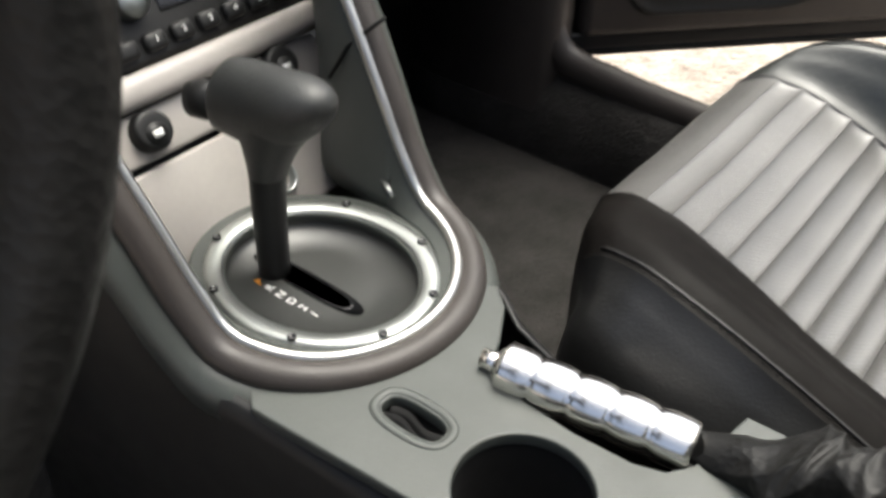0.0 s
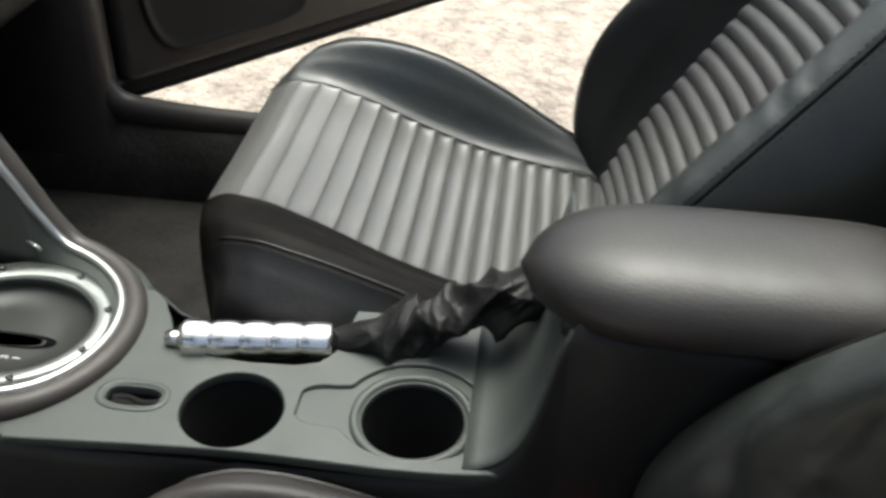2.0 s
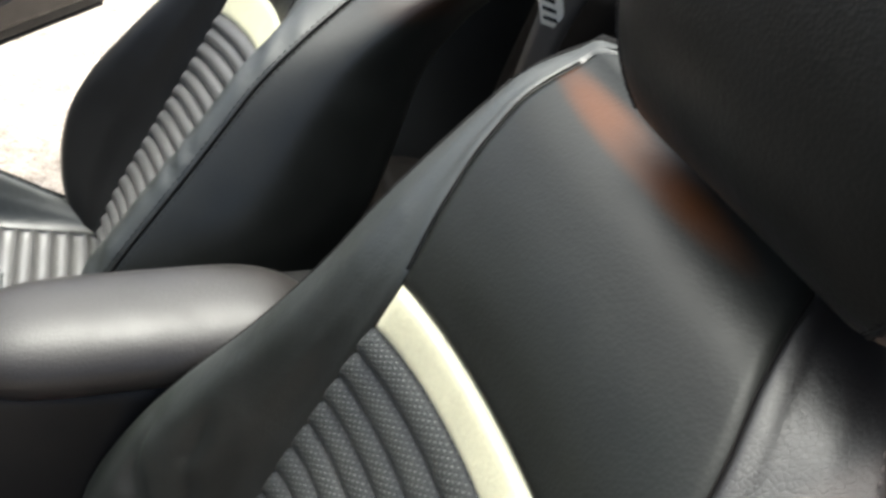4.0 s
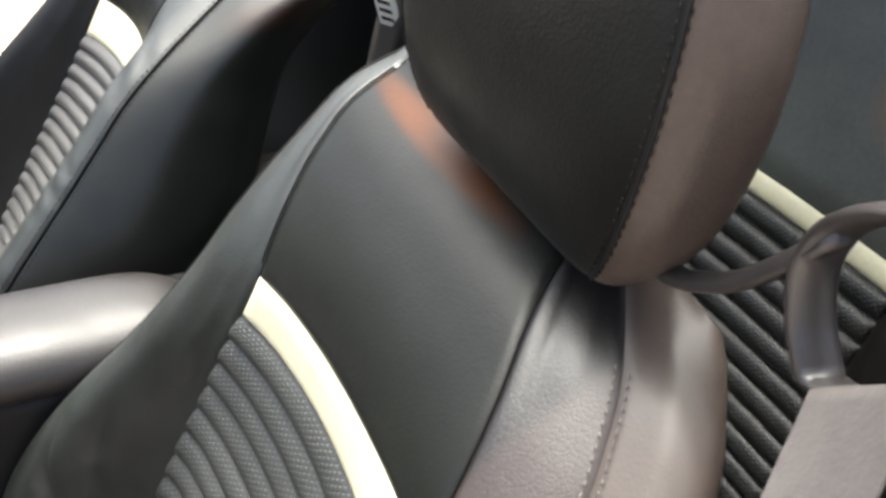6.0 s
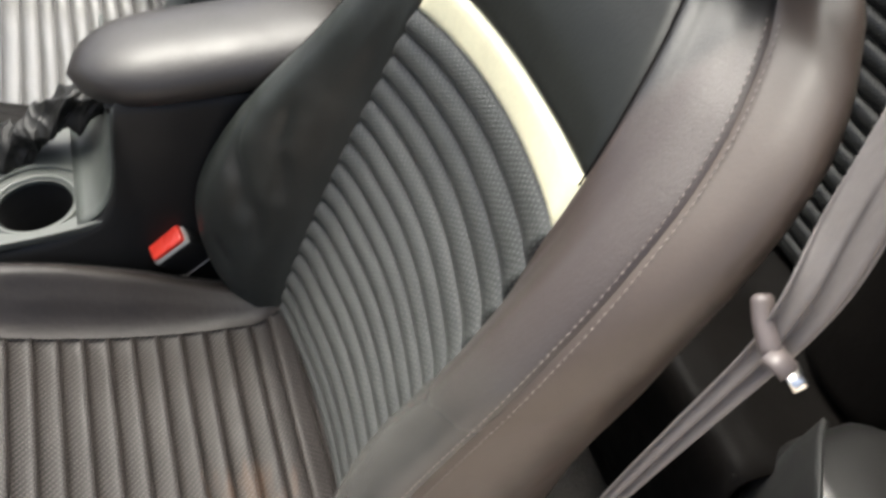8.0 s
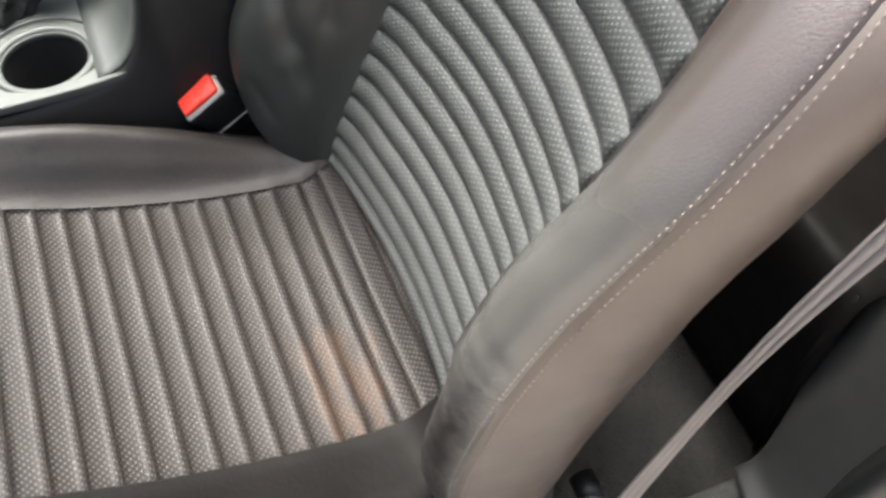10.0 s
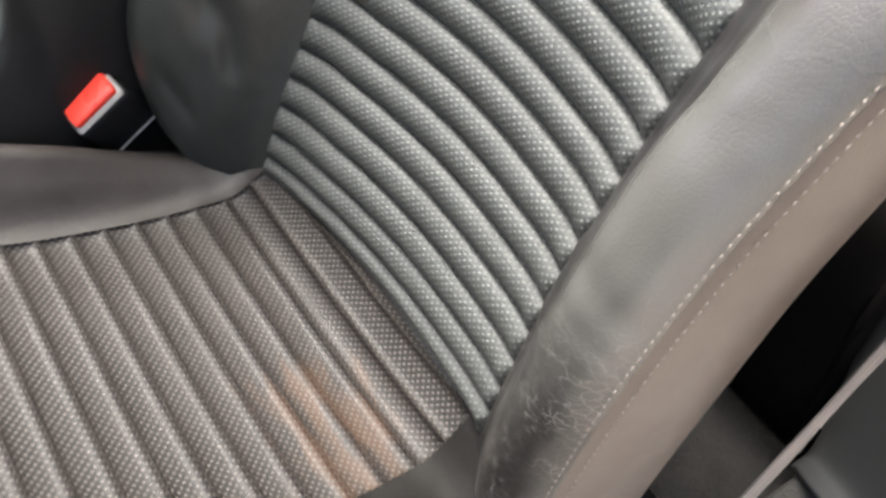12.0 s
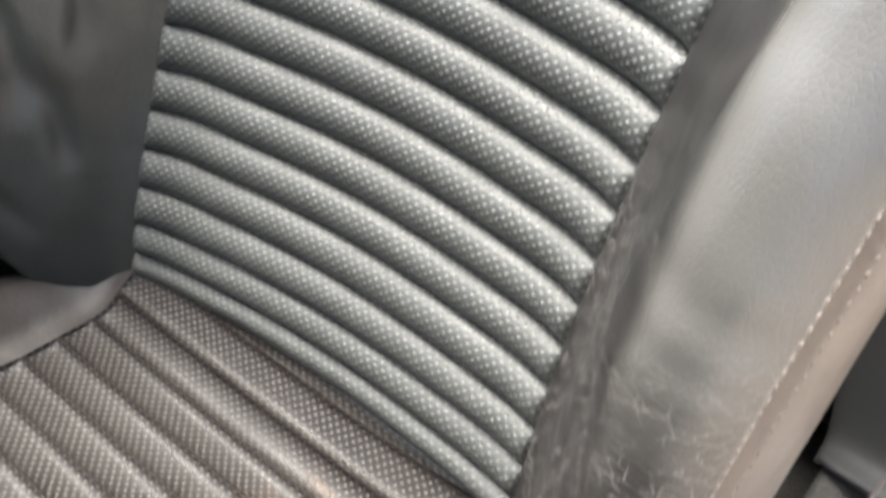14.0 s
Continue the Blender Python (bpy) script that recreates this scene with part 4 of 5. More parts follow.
for y in ys:
    x, h = float(lx(y)), float(hz(y))
    rows.append([(x + 0.006, y, h), (x + 0.001, y, h - 0.003), (x - 0.002, y, h - 0.012), (x - 0.006, y, h * 0.6), (x - 0.018, y, 0.0)])
sheet("side_wall", rows, PLASTIC_DARK, console, "black lower side of the console", thick=0.003)
rx = keyed([-0.62, 0.08, 0.125, 0.16, 0.20, 0.256, 0.30, 0.34], [0.122, 0.124, 0.142, 0.162, 0.172, 0.188, 0.196, 0.204])
rows = []
for y in ys:
    x, h = float(rx(y)), float(hz(y))
    h = min(h, 0.30) if y < 0.1 else h
    rows.append([(x - 0.006, y, h), (x - 0.001, y, h - 0.003), (x + 0.002, y, h - 0.012), (x + 0.006, y, h * 0.6), (x + 0.018, y, 0.0)])
sheet("side_wall", rows, PLASTIC_DARK, console, "black lower side of the console", thick=0.003)
# ramp up to the storage box
rows = []
for y in (-0.170, -0.18, -0.19, -0.198, -0.206, -0.212, -0.217, -0.221, -0.224, -0.2265, -0.229, -0.232):
    rows.append([(float(lx(y)) + 0.003 + u * 0.160, y, float(hz(y)) + 0.0015) for u in np.linspace(0, 1, 16)])
sheet("box_front", rows, PLASTIC, console, "", thick=0.004)
box("storage_box", (-0.020, -0.62, 0.05), (0.120, -0.236, 0.435), PLASTIC_DARK, console, "black storage box under the armrest", bevel=0.008)

# armrest lid
arm = thing("armrest", (0, 0, 0), "padded black vinyl armrest lid on the console box", "armrest")
rows = []
for t in np.linspace(0, 1, 34):
    y = -0.196 - 0.29 * t
    e = max(0.0, 1 - abs(2 * t - 1) ** 5) ** 0.5
    half, rise = 0.026 + 0.036 * e, 0.012 + 0.014 * e
    a = np.linspace(0, 2 * np.pi, 48, endpoint=False)
    ca, sa = np.cos(a), np.sin(a)
    x = 0.026 + np.sign(ca) * np.abs(ca) ** 0.75 * half * max(0.04, e)
    z = 0.456 + np.where(sa > 0, sa * rise * 1.25, np.sign(sa) * np.abs(sa) ** 0.6 * 0.020) * max(0.04, e)
    rows.append(np.stack([x, np.full(48, y), z], -1))
sheet("pad", rows, LEATHER_ARM, arm, around=True, ends=True)
box("lid_base", (-0.022, -0.475, 0.436), (0.076, -0.224, 0.448), PLASTIC_DARK, arm, "", bevel=0.004)

# ---- shift surround and lever ----
surround = thing("shift_surround", (0, 0, 0), "padded teardrop surround of the gear shift with bright trim line", "shift surround")
ts = np.linspace(-1, 1, 90)


def rim(width, back, lift):
    """A U round the shifter whose legs climb to the dashboard."""
    bow = [(width * math.sin(a), -back * math.cos(a), 0.012 * (1 - math.cos(a)) ** 2) for a in np.linspace(0, radians(80), 9)]
    rise = [(width * 1.03, 0.008, 0.034), (width * 1.07, 0.030, 0.070), (width * 1.12, 0.056, 0.112), (width * 1.18, 0.090, 0.165), (width * 1.25, 0.135, 0.235)]
    d = np.array([(-bow[1][0], bow[1][1], bow[1][2])] + bow + rise)
    s = np.r_[0, np.cumsum(np.linalg.norm(np.diff(d, axis=0), axis=1))]
    s = (s - s[1]) / (s[-1] - s[1])
    p = keyed(s, d)(np.abs(ts))
    return np.stack([RX + np.sign(ts) * p[:, 0], RY + p[:, 1], 0.327 + lift + p[:, 2]], -1)


tube("padded_roll", rim(0.0995, 0.0965, -0.006), 0.0100, PLASTIC_BROWN, surround, "brownish black padded roll", sides=16)
tube("bright_line", rim(0.089, 0.087, 0.001), 0.0036, BRIGHT, surround, "bright metal trim line", sides=8)
sheet("skirt", [rim(0.104, 0.101, -0.009), rim(0.111, 0.108, -0.011), rim(0.118, 0.113, -0.016), rim(0.122, 0.116, -0.030)], PLASTIC, surround, "charcoal plastic skirt outside the padded roll", thick=0.002)
inner = rim(0.0885, 0.0865, -0.001)
foot = np.stack([RX + (inner[:, 0] - RX) * 0.86, RY + (inner[:, 1] - RY) * 0.88, np.full(len(ts), 0.3235)], -1)
feet = keyed([-1.0, -0.8, -0.66, -0.52, 0.52, 0.62, 0.72, 0.82, 0.90, 1.0],
             np.array([(-0.045, 0.335, 0.420), (-0.028, 0.292, 0.345), (-0.020, 0.250, 0.324), (-0.016, 0.205, 0.3235), (0.140, 0.205, 0.3235), (0.141, 0.245, 0.322), (0.150, 0.280, 0.326), (0.176, 0.306, 0.354), (0.200, 0.325, 0.384), (0.238, 0.348, 0.430)]))(ts)
mixed = np.clip((np.abs(ts) - 0.44) / 0.12, 0, 1)[:, None]
foot = foot * (1 - mixed) + feet * mixed
rows = []
for s in np.linspace(0, 1, 9):
    flat = inner * (1 - s) + foot * s
    flat[:, 2] -= 0.010 * np.sin(np.pi * s) * np.clip((np.abs(ts) - 0.5) / 0.3, 0, 1)
    rows.append(flat)
sheet("inner_wall", rows, PLASTIC, surround, "charcoal plastic inner wall", thick=0.002)
shift_plate = flat_with_holes("plate", oval(RX, RY, 0.0790, 0.089, 72), [oval(RX, RY, 0.058, 0.068, 64)], 0.3225, 0.004, PLASTIC, surround)
a = np.linspace(0, 2 * np.pi, 72, endpoint=False)
prof = [(0.0, -0.006), (0.0005, 0.001), (0.0025, 0.0026), (0.0095, 0.0032), (0.0130, 0.0022), (0.0140, -0.001)]
rows = [[(RX + (0.0575 + d) * np.cos(t), RY + (0.0675 + d) * np.sin(t), 0.3232 + h) for t in a] for d, h in prof]
bezel = sheet("bezel", rows, SATIN, surround, "oval brushed aluminium bezel", around=True)
for kx, ky in ((0.061, 0.034), (0.061, -0.034), (0.024, -0.073), (-0.024, -0.073), (-0.061, -0.034), (-0.061, 0.034), (-0.024, 0.073), (0.024, 0.073)):
    lathe("screw", [(0.0030, 0.0), (0.0030, 0.0016), (0.0020, 0.0018), (0.0016, 0.0006), (0.0, 0.0006)], GLOSS, bezel, "dark hex screw", pose(RX + kx, RY + ky, 0.3262), 12)
lever_tip = tube("small_latch", [(0.146, 0.220, 0.342), (0.140, 0.206, 0.337)], [0.0022, 0.0016], SATIN, surround, "small bright latch in the side wall", sides=8)
tube("wall_joint", [(0.150, 0.272, 0.402), (0.158, 0.262, 0.425), (0.163, 0.252, 0.436), (0.170, 0.238, 0.450)], 0.0016, RUBBER, surround, "dark joint across the side wall", sides=6)
gate = thing("gear_gate", (0, 0, 0), "black plastic gear gate with white position letters", "gear gate")
rows = [[(RX + r * 0.0585 * np.cos(t), RY + r * 0.0685 * np.sin(t), 0.3225 - d) for t in a] for r, d in ((1.0, 0.0), (0.985, 0.007), (0.95, 0.011), (0.5, 0.011), (0.001, 0.011))]
sheet("well", rows, GATE, gate, around=True)
slot = [(RX - 0.006 + x, RY + 0.008 + y) for x, y in oval(0, 0, 0.0080, 0.042, 40, 0.75)]
sheet("slot", [[(RX - 0.006 + (x - RX + 0.006) * s, RY + 0.008 + (y - RY - 0.008) * s, 0.3118 - d) for x, y in slot] for s, d in ((1.15, 0.0), (1.0, 0.0006), (0.92, -0.0002 + 0.0), (0.88, 0.0))] , GLOSS, gate, around=True, ends=True)
for i, ch in enumerate(("P", "R", "N", "D", "2", "1")):
    cu = bpy.data.curves.new("letter", "FONT")
    cu.body, cu.size, cu.extrude, cu.align_x, cu.align_y = ch, 0.0085, 0.0001, "CENTER", "CENTER"
    tmp = bpy.data.objects.new("letter", cu)
    scene.collection.objects.link(tmp)
    bpy.context.view_layer.update()
    me = bpy.data.meshes.new_from_object(tmp.evaluated_get(bpy.context.evaluated_depsgraph_get()))
    bpy.data.objects.remove(tmp)
    bpy.data.curves.remove(cu)
    me.transform(pose(RX - 0.026, 0.232 - 0.0100 * i, 0.3121, 0, 0, 0))
    me.materials.clear()
    me.materials.append(ORANGE_INK if i == 0 else WHITE_INK)
    ob = new("letter", me)
    ob.parent = gate
lever = thing("gear_lever", (0, 0, 0), "black leather T-handle gear lever standing in the gate", "gear lever")
SX, SY = 0.051, 0.233
tube("stalk", keyed([0, 0.5, 1], np.array([(SX, SY, 0.309), (SX + 0.001, SY + 0.001, 0.36), (SX + 0.002, SY - 0.001, 0.415)]))(np.linspace(0, 1, 12)), np.linspace(0.0105, 0.0120, 12), PLASTIC_DARK, lever, sides=18, up=(0, 1, 0))
rows = []
for t in np.linspace(0, 1, 26):
    p = np.array((SX + 0.002, SY + 0.036 - 0.092 * t, 0.431 + 0.020 * t))
    e = max(0.0, 1 - abs(2 * t - 1) ** (14 if t < 0.5 else 3.4)) ** 0.5
    w, h = (0.0190 + 0.002 * t) * max(e, 0.15), (0.0265 - 0.0085 * t) * max(e, 0.15)
    ang = np.linspace(0, 2 * np.pi, 28, endpoint=False)
    drop = 0.012 * math.exp(-((t - 0.5) / 0.3) ** 2)
    rows.append(np.stack([p[0] + w * np.cos(ang), np.full(28, p[1]) - 0.15 * h * np.sin(ang), p[2] + h * np.sin(ang) - drop * np.clip(-np.sin(ang), 0, 1) ** 2], -1))
sheet("handle", rows, LEATHER_GRIP, lever, "grained black handle", around=True, ends=True)
rows = []
for t in np.linspace(0, 1, 10):
    ang = np.linspace(0, 2 * np.pi, 24, endpoint=False)
    r = 0.0125 + 0.024 * t ** 1.5
    rows.append(np.stack([SX + 0.002 + (0.0125 + 0.006 * t) * np.cos(ang), SY - 0.008 * t + r * np.sin(ang), np.full(24, 0.388 + 0.048 * t)], -1))
sheet("neck", rows, LEATHER_GRIP, lever, around=True)
tube("release_button", [(SX - 0.003, SY + 0.028, 0.429), (SX - 0.004, SY + 0.046, 0.425), (SX - 0.006, SY + 0.054, 0.423), (SX - 0.007, SY + 0.0555, 0.4225)], [0.0125, 0.0125, 0.0110, 0.0070], PLASTIC_DARK, lever, "black release button", sides=16)

# ---- hand brake ----
brake = thing("hand_brake", (0, 0, 0), "chrome-gripped hand brake lever lying beside the cup holders", "hand brake")
hb = keyed([0, 1], np.array([(0.062, 0.060, 0.326), (0.081, -0.056, 0.321)]))
t = np.linspace(0, 1, 61)
rad = 0.0138 + 0.0020 * np.abs(np.sin(t * math.pi * 5)) ** 0.45 - 0.004 * (t < 0.03)
tube("grip", hb(t), rad, CHROME, brake, "ridged chrome grip", sides=24)
tube("push_button", [(0.0605, 0.070, 0.3265), (0.062, 0.058, 0.326)], [0.006, 0.007], CHROME, brake, sides=14)
rows = []
for t in np.linspace(0, 1, 130):
    c = keyed([0, 0.12, 0.4, 0.75, 1], np.array([(0.083, -0.058, 0.322), (0.086, -0.085, 0.325), (0.092, -0.125, 0.340), (0.096, -0.180, 0.368), (0.094, -0.235, 0.390)]))(t)
    w = keyed([0, 0.12, 0.2, 0.5, 0.8, 1], [0.009, 0.019, 0.025, 0.026, 0.029, 0.029])(t)
    ang = np.linspace(0, 2 * np.pi, 110, endpoint=False)
    warp = 1.1 * np.sin(4 * t + ang) + 0.5 * np.sin(11 * t - 2 * ang)
    fold = sum(amp * (1 - 2 * np.abs(np.sin((ka * ang + kt * t + ph + warp) / 2)) ** 0.8) for ka, kt, ph, amp in ((2, 12, 0.3, 0.0034), (3, -17, 1.2, 0.0034), (1, 31, 2.0, 0.0034), (5, 37, 0.5, 0.0018), (2, -53, 1.0, 0.0012))) * min(1, 3 * t)
    rows.append(np.stack([c[0] + (w + fold) * np.cos(ang), c[1] + 0.004 * np.sin(2 * ang + 9 * t), c[2] + (0.88 * w + fold) * np.sin(ang)], -1))
sheet("boot", rows, LEATHER_RIM, brake, "crumpled black leather boot", around=True)


# ---- dashboard ----
ST = pose(RX, 0.292, 0.335, 55)      # the centre stack's face: x across, y up its slope, z out of it


def on_stack(*p):
    return ST @ Vector(p)


stack = thing("center_stack", (0, 0, 0), "grey centre stack of the dashboard with radio and controls", "dashboard")
box("storage_door", (-0.075, -0.034, -0.02), (0.125, 0.041, -0.004), PLASTIC_GREY, stack, "silver-grey flap", m=ST)
box("control_panel", (-0.080, 0.045, -0.02), (0.140, 0.078, -0.002), PLASTIC_GREY, stack, "silver-grey control panel", m=ST)
box("ledge", (-0.085, 0.079, -0.02), (0.150, 0.101, 0.010), PLASTIC_GREY, stack, "silver-grey ledge under the radio", bevel=0.008, m=ST)
box("backing", (-0.11, -0.03, -0.06), (0.16, 0.27, -0.021), PLASTIC_DARK, stack, m=ST)
for x, y in ((-0.024, 0.063), (0.094, 0.066)):
    knob = lathe("round_switch", [(0.0140, -0.004), (0.0140, 0.005), (0.0128, 0.008), (0.0105, 0.0085), (0.0, 0.0075)], PLASTIC_DARK, stack, "black round switch", ST @ pose(x, y, 0), 36)
    lathe("switch_face", [(0.0080, 0.0), (0.0076, 0.002), (0.0, 0.0025)], PLASTIC_DARK, knob, "", ST @ pose(x, y - 0.003, 0.0075), 28)
    box("switch_mark", (x - 0.0035, y - 0.0055, 0.0100), (x + 0.0035, y - 0.0010, 0.0104), WHITE_INK, knob, bevel=0, m=ST)
outlet = lathe("power_outlet", [(0.0125, -0.004), (0.0125, 0.004), (0.0108, 0.006), (0.0095, 0.003), (0.0090, -0.004), (0.0, -0.004)], SATIN, stack, "bright-rimmed power outlet", ST @ pose(0.052, -0.006, -0.002), 32)
radio = thing("car_radio", (0, 0, 0), "black car radio with a row of preset buttons", "car radio")
box("face", (-0.060, 0.102, -0.02), (0.155, 0.165, 0.004), PLASTIC_DARK, radio, bevel=0.004, m=ST)
box("display", (0.024, 0.130, 0.002), (0.110, 0.156, 0.0055), GLOSS, radio, "dark glossy display", m=ST)
for i in range(7):
    x = -0.0145 + 0.0228 * i
    key_b = box("preset_button", (x - 0.0088, 0.108, 0.002), (x + 0.0088, 0.1205, 0.010), PLASTIC_DARK, radio, bevel=0.0035, m=ST)
    if 0 < i < 7:
        cu = bpy.data.curves.new("digit", "FONT")
        cu.body, cu.size, cu.extrude, cu.align_x, cu.align_y = str(i), 0.006, 0.0001, "CENTER", "CENTER"
        tmp = bpy.data.objects.new("digit", cu)
        scene.collection.objects.link(tmp)
        bpy.context.view_layer.update()
        me = bpy.data.meshes.new_from_object(tmp.evaluated_get(bpy.context.evaluated_depsgraph_get()))
        bpy.data.objects.remove(tmp)
        bpy.data.curves.remove(cu)
        me.transform(ST @ pose(x, 0.1143, 0.0103))
        me.materials.clear()
        me.materials.append(WHITE_INK)
        new("digit", me).parent = key_b
lathe("volume_knob", [(0.0125, 0.0), (0.0125, 0.010), (0.0115, 0.013), (0.0, 0.0135)], SATIN, radio, "bright round volume knob", ST @ pose(0.004, 0.143, 0.003), 36)
for x, y, w in ((-0.034, 0.114, 0.007), (-0.022, 0.145, 0.007), (0.130, 0.146, 0.007), (0.147, 0.144, 0.007), (0.142, 0.128, 0.007)):
    box("small_button", (x - w, y - 0.005, 0.002), (x + w, y + 0.005, 0.009), PLASTIC_DARK, radio, bevel=0.0025, m=ST)
hvac = thing("climate_panel", (0, 0, 0), "black climate control panel above the radio", "climate panel")
box("face", (-0.065, 0.168, -0.02), (0.16, 0.240, 0.003), PLASTIC_DARK, hvac, bevel=0.004, m=ST)
for i in range(6):
    for j in range(2):
        box("button", (-0.045 + 0.032 * i, 0.178 + 0.026 * j, 0.001), (-0.021 + 0.032 * i, 0.194 + 0.026 * j, 0.008), PLASTIC_GREY if (i + j) % 3 == 0 else PLASTIC_DARK, hvac, bevel=0.003, m=ST)
dash = thing("dashboard", (0, 0, 0), "black moulded dashboard of the car", "dashboard")
for x0, x1 in ((-0.66, -0.07), (0.165, 0.72)):
    prof = keyed(np.linspace(0, 1, 8), np.array([(0.90, 0.30), (0.50, 0.33), (0.44, 0.40), (0.43, 0.50), (0.42, 0.60), (0.47, 0.70), (0.62, 0.74), (0.90, 0.74)]))(np.linspace(0, 1, 24))
    sheet("dash_half", [[(x, y, z) for y, z in prof] for x in np.linspace(x0, x1, 12)], PLASTIC_DARK, dash, "", thick=0.006)
prof = keyed(np.linspace(0, 1, 5), np.array([(0.40, 0.60), (0.42, 0.66), (0.50, 0.70), (0.62, 0.74), (0.90, 0.74)]))(np.linspace(0, 1, 16))
sheet("dash_centre", [[(x, y, z) for y, z in prof] for x in np.linspace(-0.07, 0.205, 12)], PLASTIC_DARK, dash, "", thick=0.006)
fw = box("wall_front", (-0.66, 0.93, -0.05), (0.74, 0.98, 0.76), PLASTIC_DARK, None)
tagged(fw, "black firewall at the front of the footwells", "firewall", kind="structure")

for name, x0, x1 in (("wall_footwell_right", 0.735, 0.80), ("wall_footwell_left", -0.72, -0.655)):
    side_wall = box(name, (x0, 0.60, -0.05), (x1, 0.98, 0.76), PLASTIC_DARK, None, bevel=0.004)
    tagged(side_wall, "black carpeted side of the footwell", "footwell side", kind="structure")

# ---- steering wheel ----
wheel = thing("steering_wheel", (0, 0, 0), "black leather steering wheel with laced inner seam", "steering wheel")
WM = pose(-0.350, 0.052, 0.654, 84, 0, 0)
WR = 0.183


def on_wheel(p):
    w = np.array(WM)
    return np.asarray(p, float) @ w[:3, :3].T + w[:3, 3]


a = np.linspace(0, 2 * np.pi, 120, endpoint=False)
b = np.linspace(0, 2 * np.pi, 24, endpoint=False)
rows = [[((WR + 0.0165 * np.cos(q)) * np.cos(p), (WR + 0.0165 * np.cos(q)) * np.sin(p), 0.0175 * np.sin(q)) for q in b] for p in a]
sheet("rim", on_wheel(rows + rows[:1]), LEATHER_RIM, wheel, "black leather rim", around=True)
lace = []
for p in np.linspace(radians(-60), radians(60), 130):
    lace.append(((WR - 0.0168) * math.cos(p), (WR - 0.0168) * math.sin(p), 0.0035 * (1 if len(lace) % 2 else -1)))
tube("lacing", on_wheel(lace), 0.0016, THREAD_DARK, wheel, "black lacing", sides=6)
rows = []
for t in np.linspace(0, 1, 16):
    r = 0.05 + 0.135 * t
    p = radians(-39) - 0.06 * t
    w = 0.030 - 0.010 * math.sin(math.pi * t) + 0.012 * t ** 4
    c, s = math.cos(p), math.sin(p)
    ring = []
    for q in np.linspace(0, 2 * np.pi, 20, endpoint=False):
        ring.append((r * c - w * math.cos(q) * s, r * s + w * math.cos(q) * c, -0.012 * (1 - t) + 0.012 * math.sin(q)))
    rows.append(ring)
sheet("spoke", on_wheel(rows), LEATHER_RIM, wheel, "black spoke", around=True, ends=True)
rows = [[(-x, y, z) for x, y, z in r] for r in rows]
sheet("spoke", on_wheel(rows), LEATHER_RIM, wheel, "black spoke", around=True, ends=True)
lathe("hub", [(0.085, -0.03), (0.088, -0.01), (0.078, 0.012), (0.04, 0.020), (0.0, 0.021)], PLASTIC_DARK, wheel, "black airbag hub", WM, 48)
tube("column", on_wheel([(0, 0, -0.02), (0, 0, -0.26)]), [0.045, 0.06], PLASTIC_DARK, wheel, "black steering column shroud", sides=24, up=(1, 0, 0))

# ---- passenger door, standing open ----
door = thing("door_1", (0, 0, 0), "open passenger door with charcoal door card", "car door", kind="structure")
ang = math.atan2(-0.487, 0.567)
DM = Matrix.Translation((0.775, 0.415, 0)) @ Matrix.Rotation(ang, 4, "Z")   # x along the door, y outward-forward, z up
box("door_shell", (-0.03, 0.05, 0.14), (1.14, 0.16, 0.74), PAINT, door, "dark painted outer shell", bevel=0.02, m=DM)
box("door_card", (0.0, 0.0, 0.165), (1.10, 0.055, 0.70), PLASTIC_BROWN, door, "charcoal plastic door card", bevel=0.014, m=DM)
box("lower_edge", (-0.02, 0.012, 0.143), (1.12, 0.06, 0.168), PLASTIC_DARK, door, "", bevel=0.006, m=DM)
sp = [(0.055 + x, z) for x, z in ((-0.012, 0.200), (0.12, 0.200), (0.262, 0.200), (0.280, 0.240), (0.255, 0.410), (0.12, 0.445), (-0.012, 0.465))]
for _ in range(3):
    sp = [(p[0] * k + q[0] * (1 - k), p[1] * k + q[1] * (1 - k)) for p, q in zip(sp, sp[1:] + sp[:1]) for k in (0.75, 0.25)]
rows = [[DM @ Vector((0.165 + (x - 0.165) * s, -d, 0.33 + (z - 0.33) * s)) for x, z in sp] for s, d in ((1.05, -0.002), (1.04, 0.004), (1.0, 0.006), (0.97, 0.003), (0.9, 0.002), (0.02, 0.002))]
sheet("speaker_cover", rows, PLASTIC_DARK, door, "black fabric speaker cover", around=True)
rows = []
pk = [(0.62 + x, 0.27 + z) for x, z in oval(0, 0, 0.26, 0.055, 48, 0.6)]
rows = [[DM @ Vector((0.62 + (x - 0.62) * s, -d, 0.27 + (z - 0.27) * s)) for x, z in pk] for s, d in ((1.05, -0.002), (1.03, 0.005), (1.0, 0.006), (0.96, -0.004), (0.3, -0.004))]
sheet("map_pocket", rows, PLASTIC_BROWN, door, "long oval pocket moulding", around=True, ends=True)
for k, (x, r) in enumerate(((-0.012, 0.011), (-0.045, 0.009))):
    tube("door_seal", [DM @ Vector((x, 0.02 + 0.03 * k, z)) for z in np.linspace(0.15, 0.74, 14)], r, RUBBER, door, "black rubber door seal", sides=12)
tube("door_seal", [DM @ Vector((x, 0.020, 0.140)) for x in np.linspace(-0.01, 1.10, 16)], 0.008, RUBBER, door, "black rubber door seal", sides=12, up=(0, 0, 1))
for k in range(7):
    box("embossed_mark", (0.47 + 0.036 * k, -0.0005, 0.262), (0.490 + 0.036 * k, 0.006, 0.278), PLASTIC_BROWN, door, bevel=0.002, m=DM)
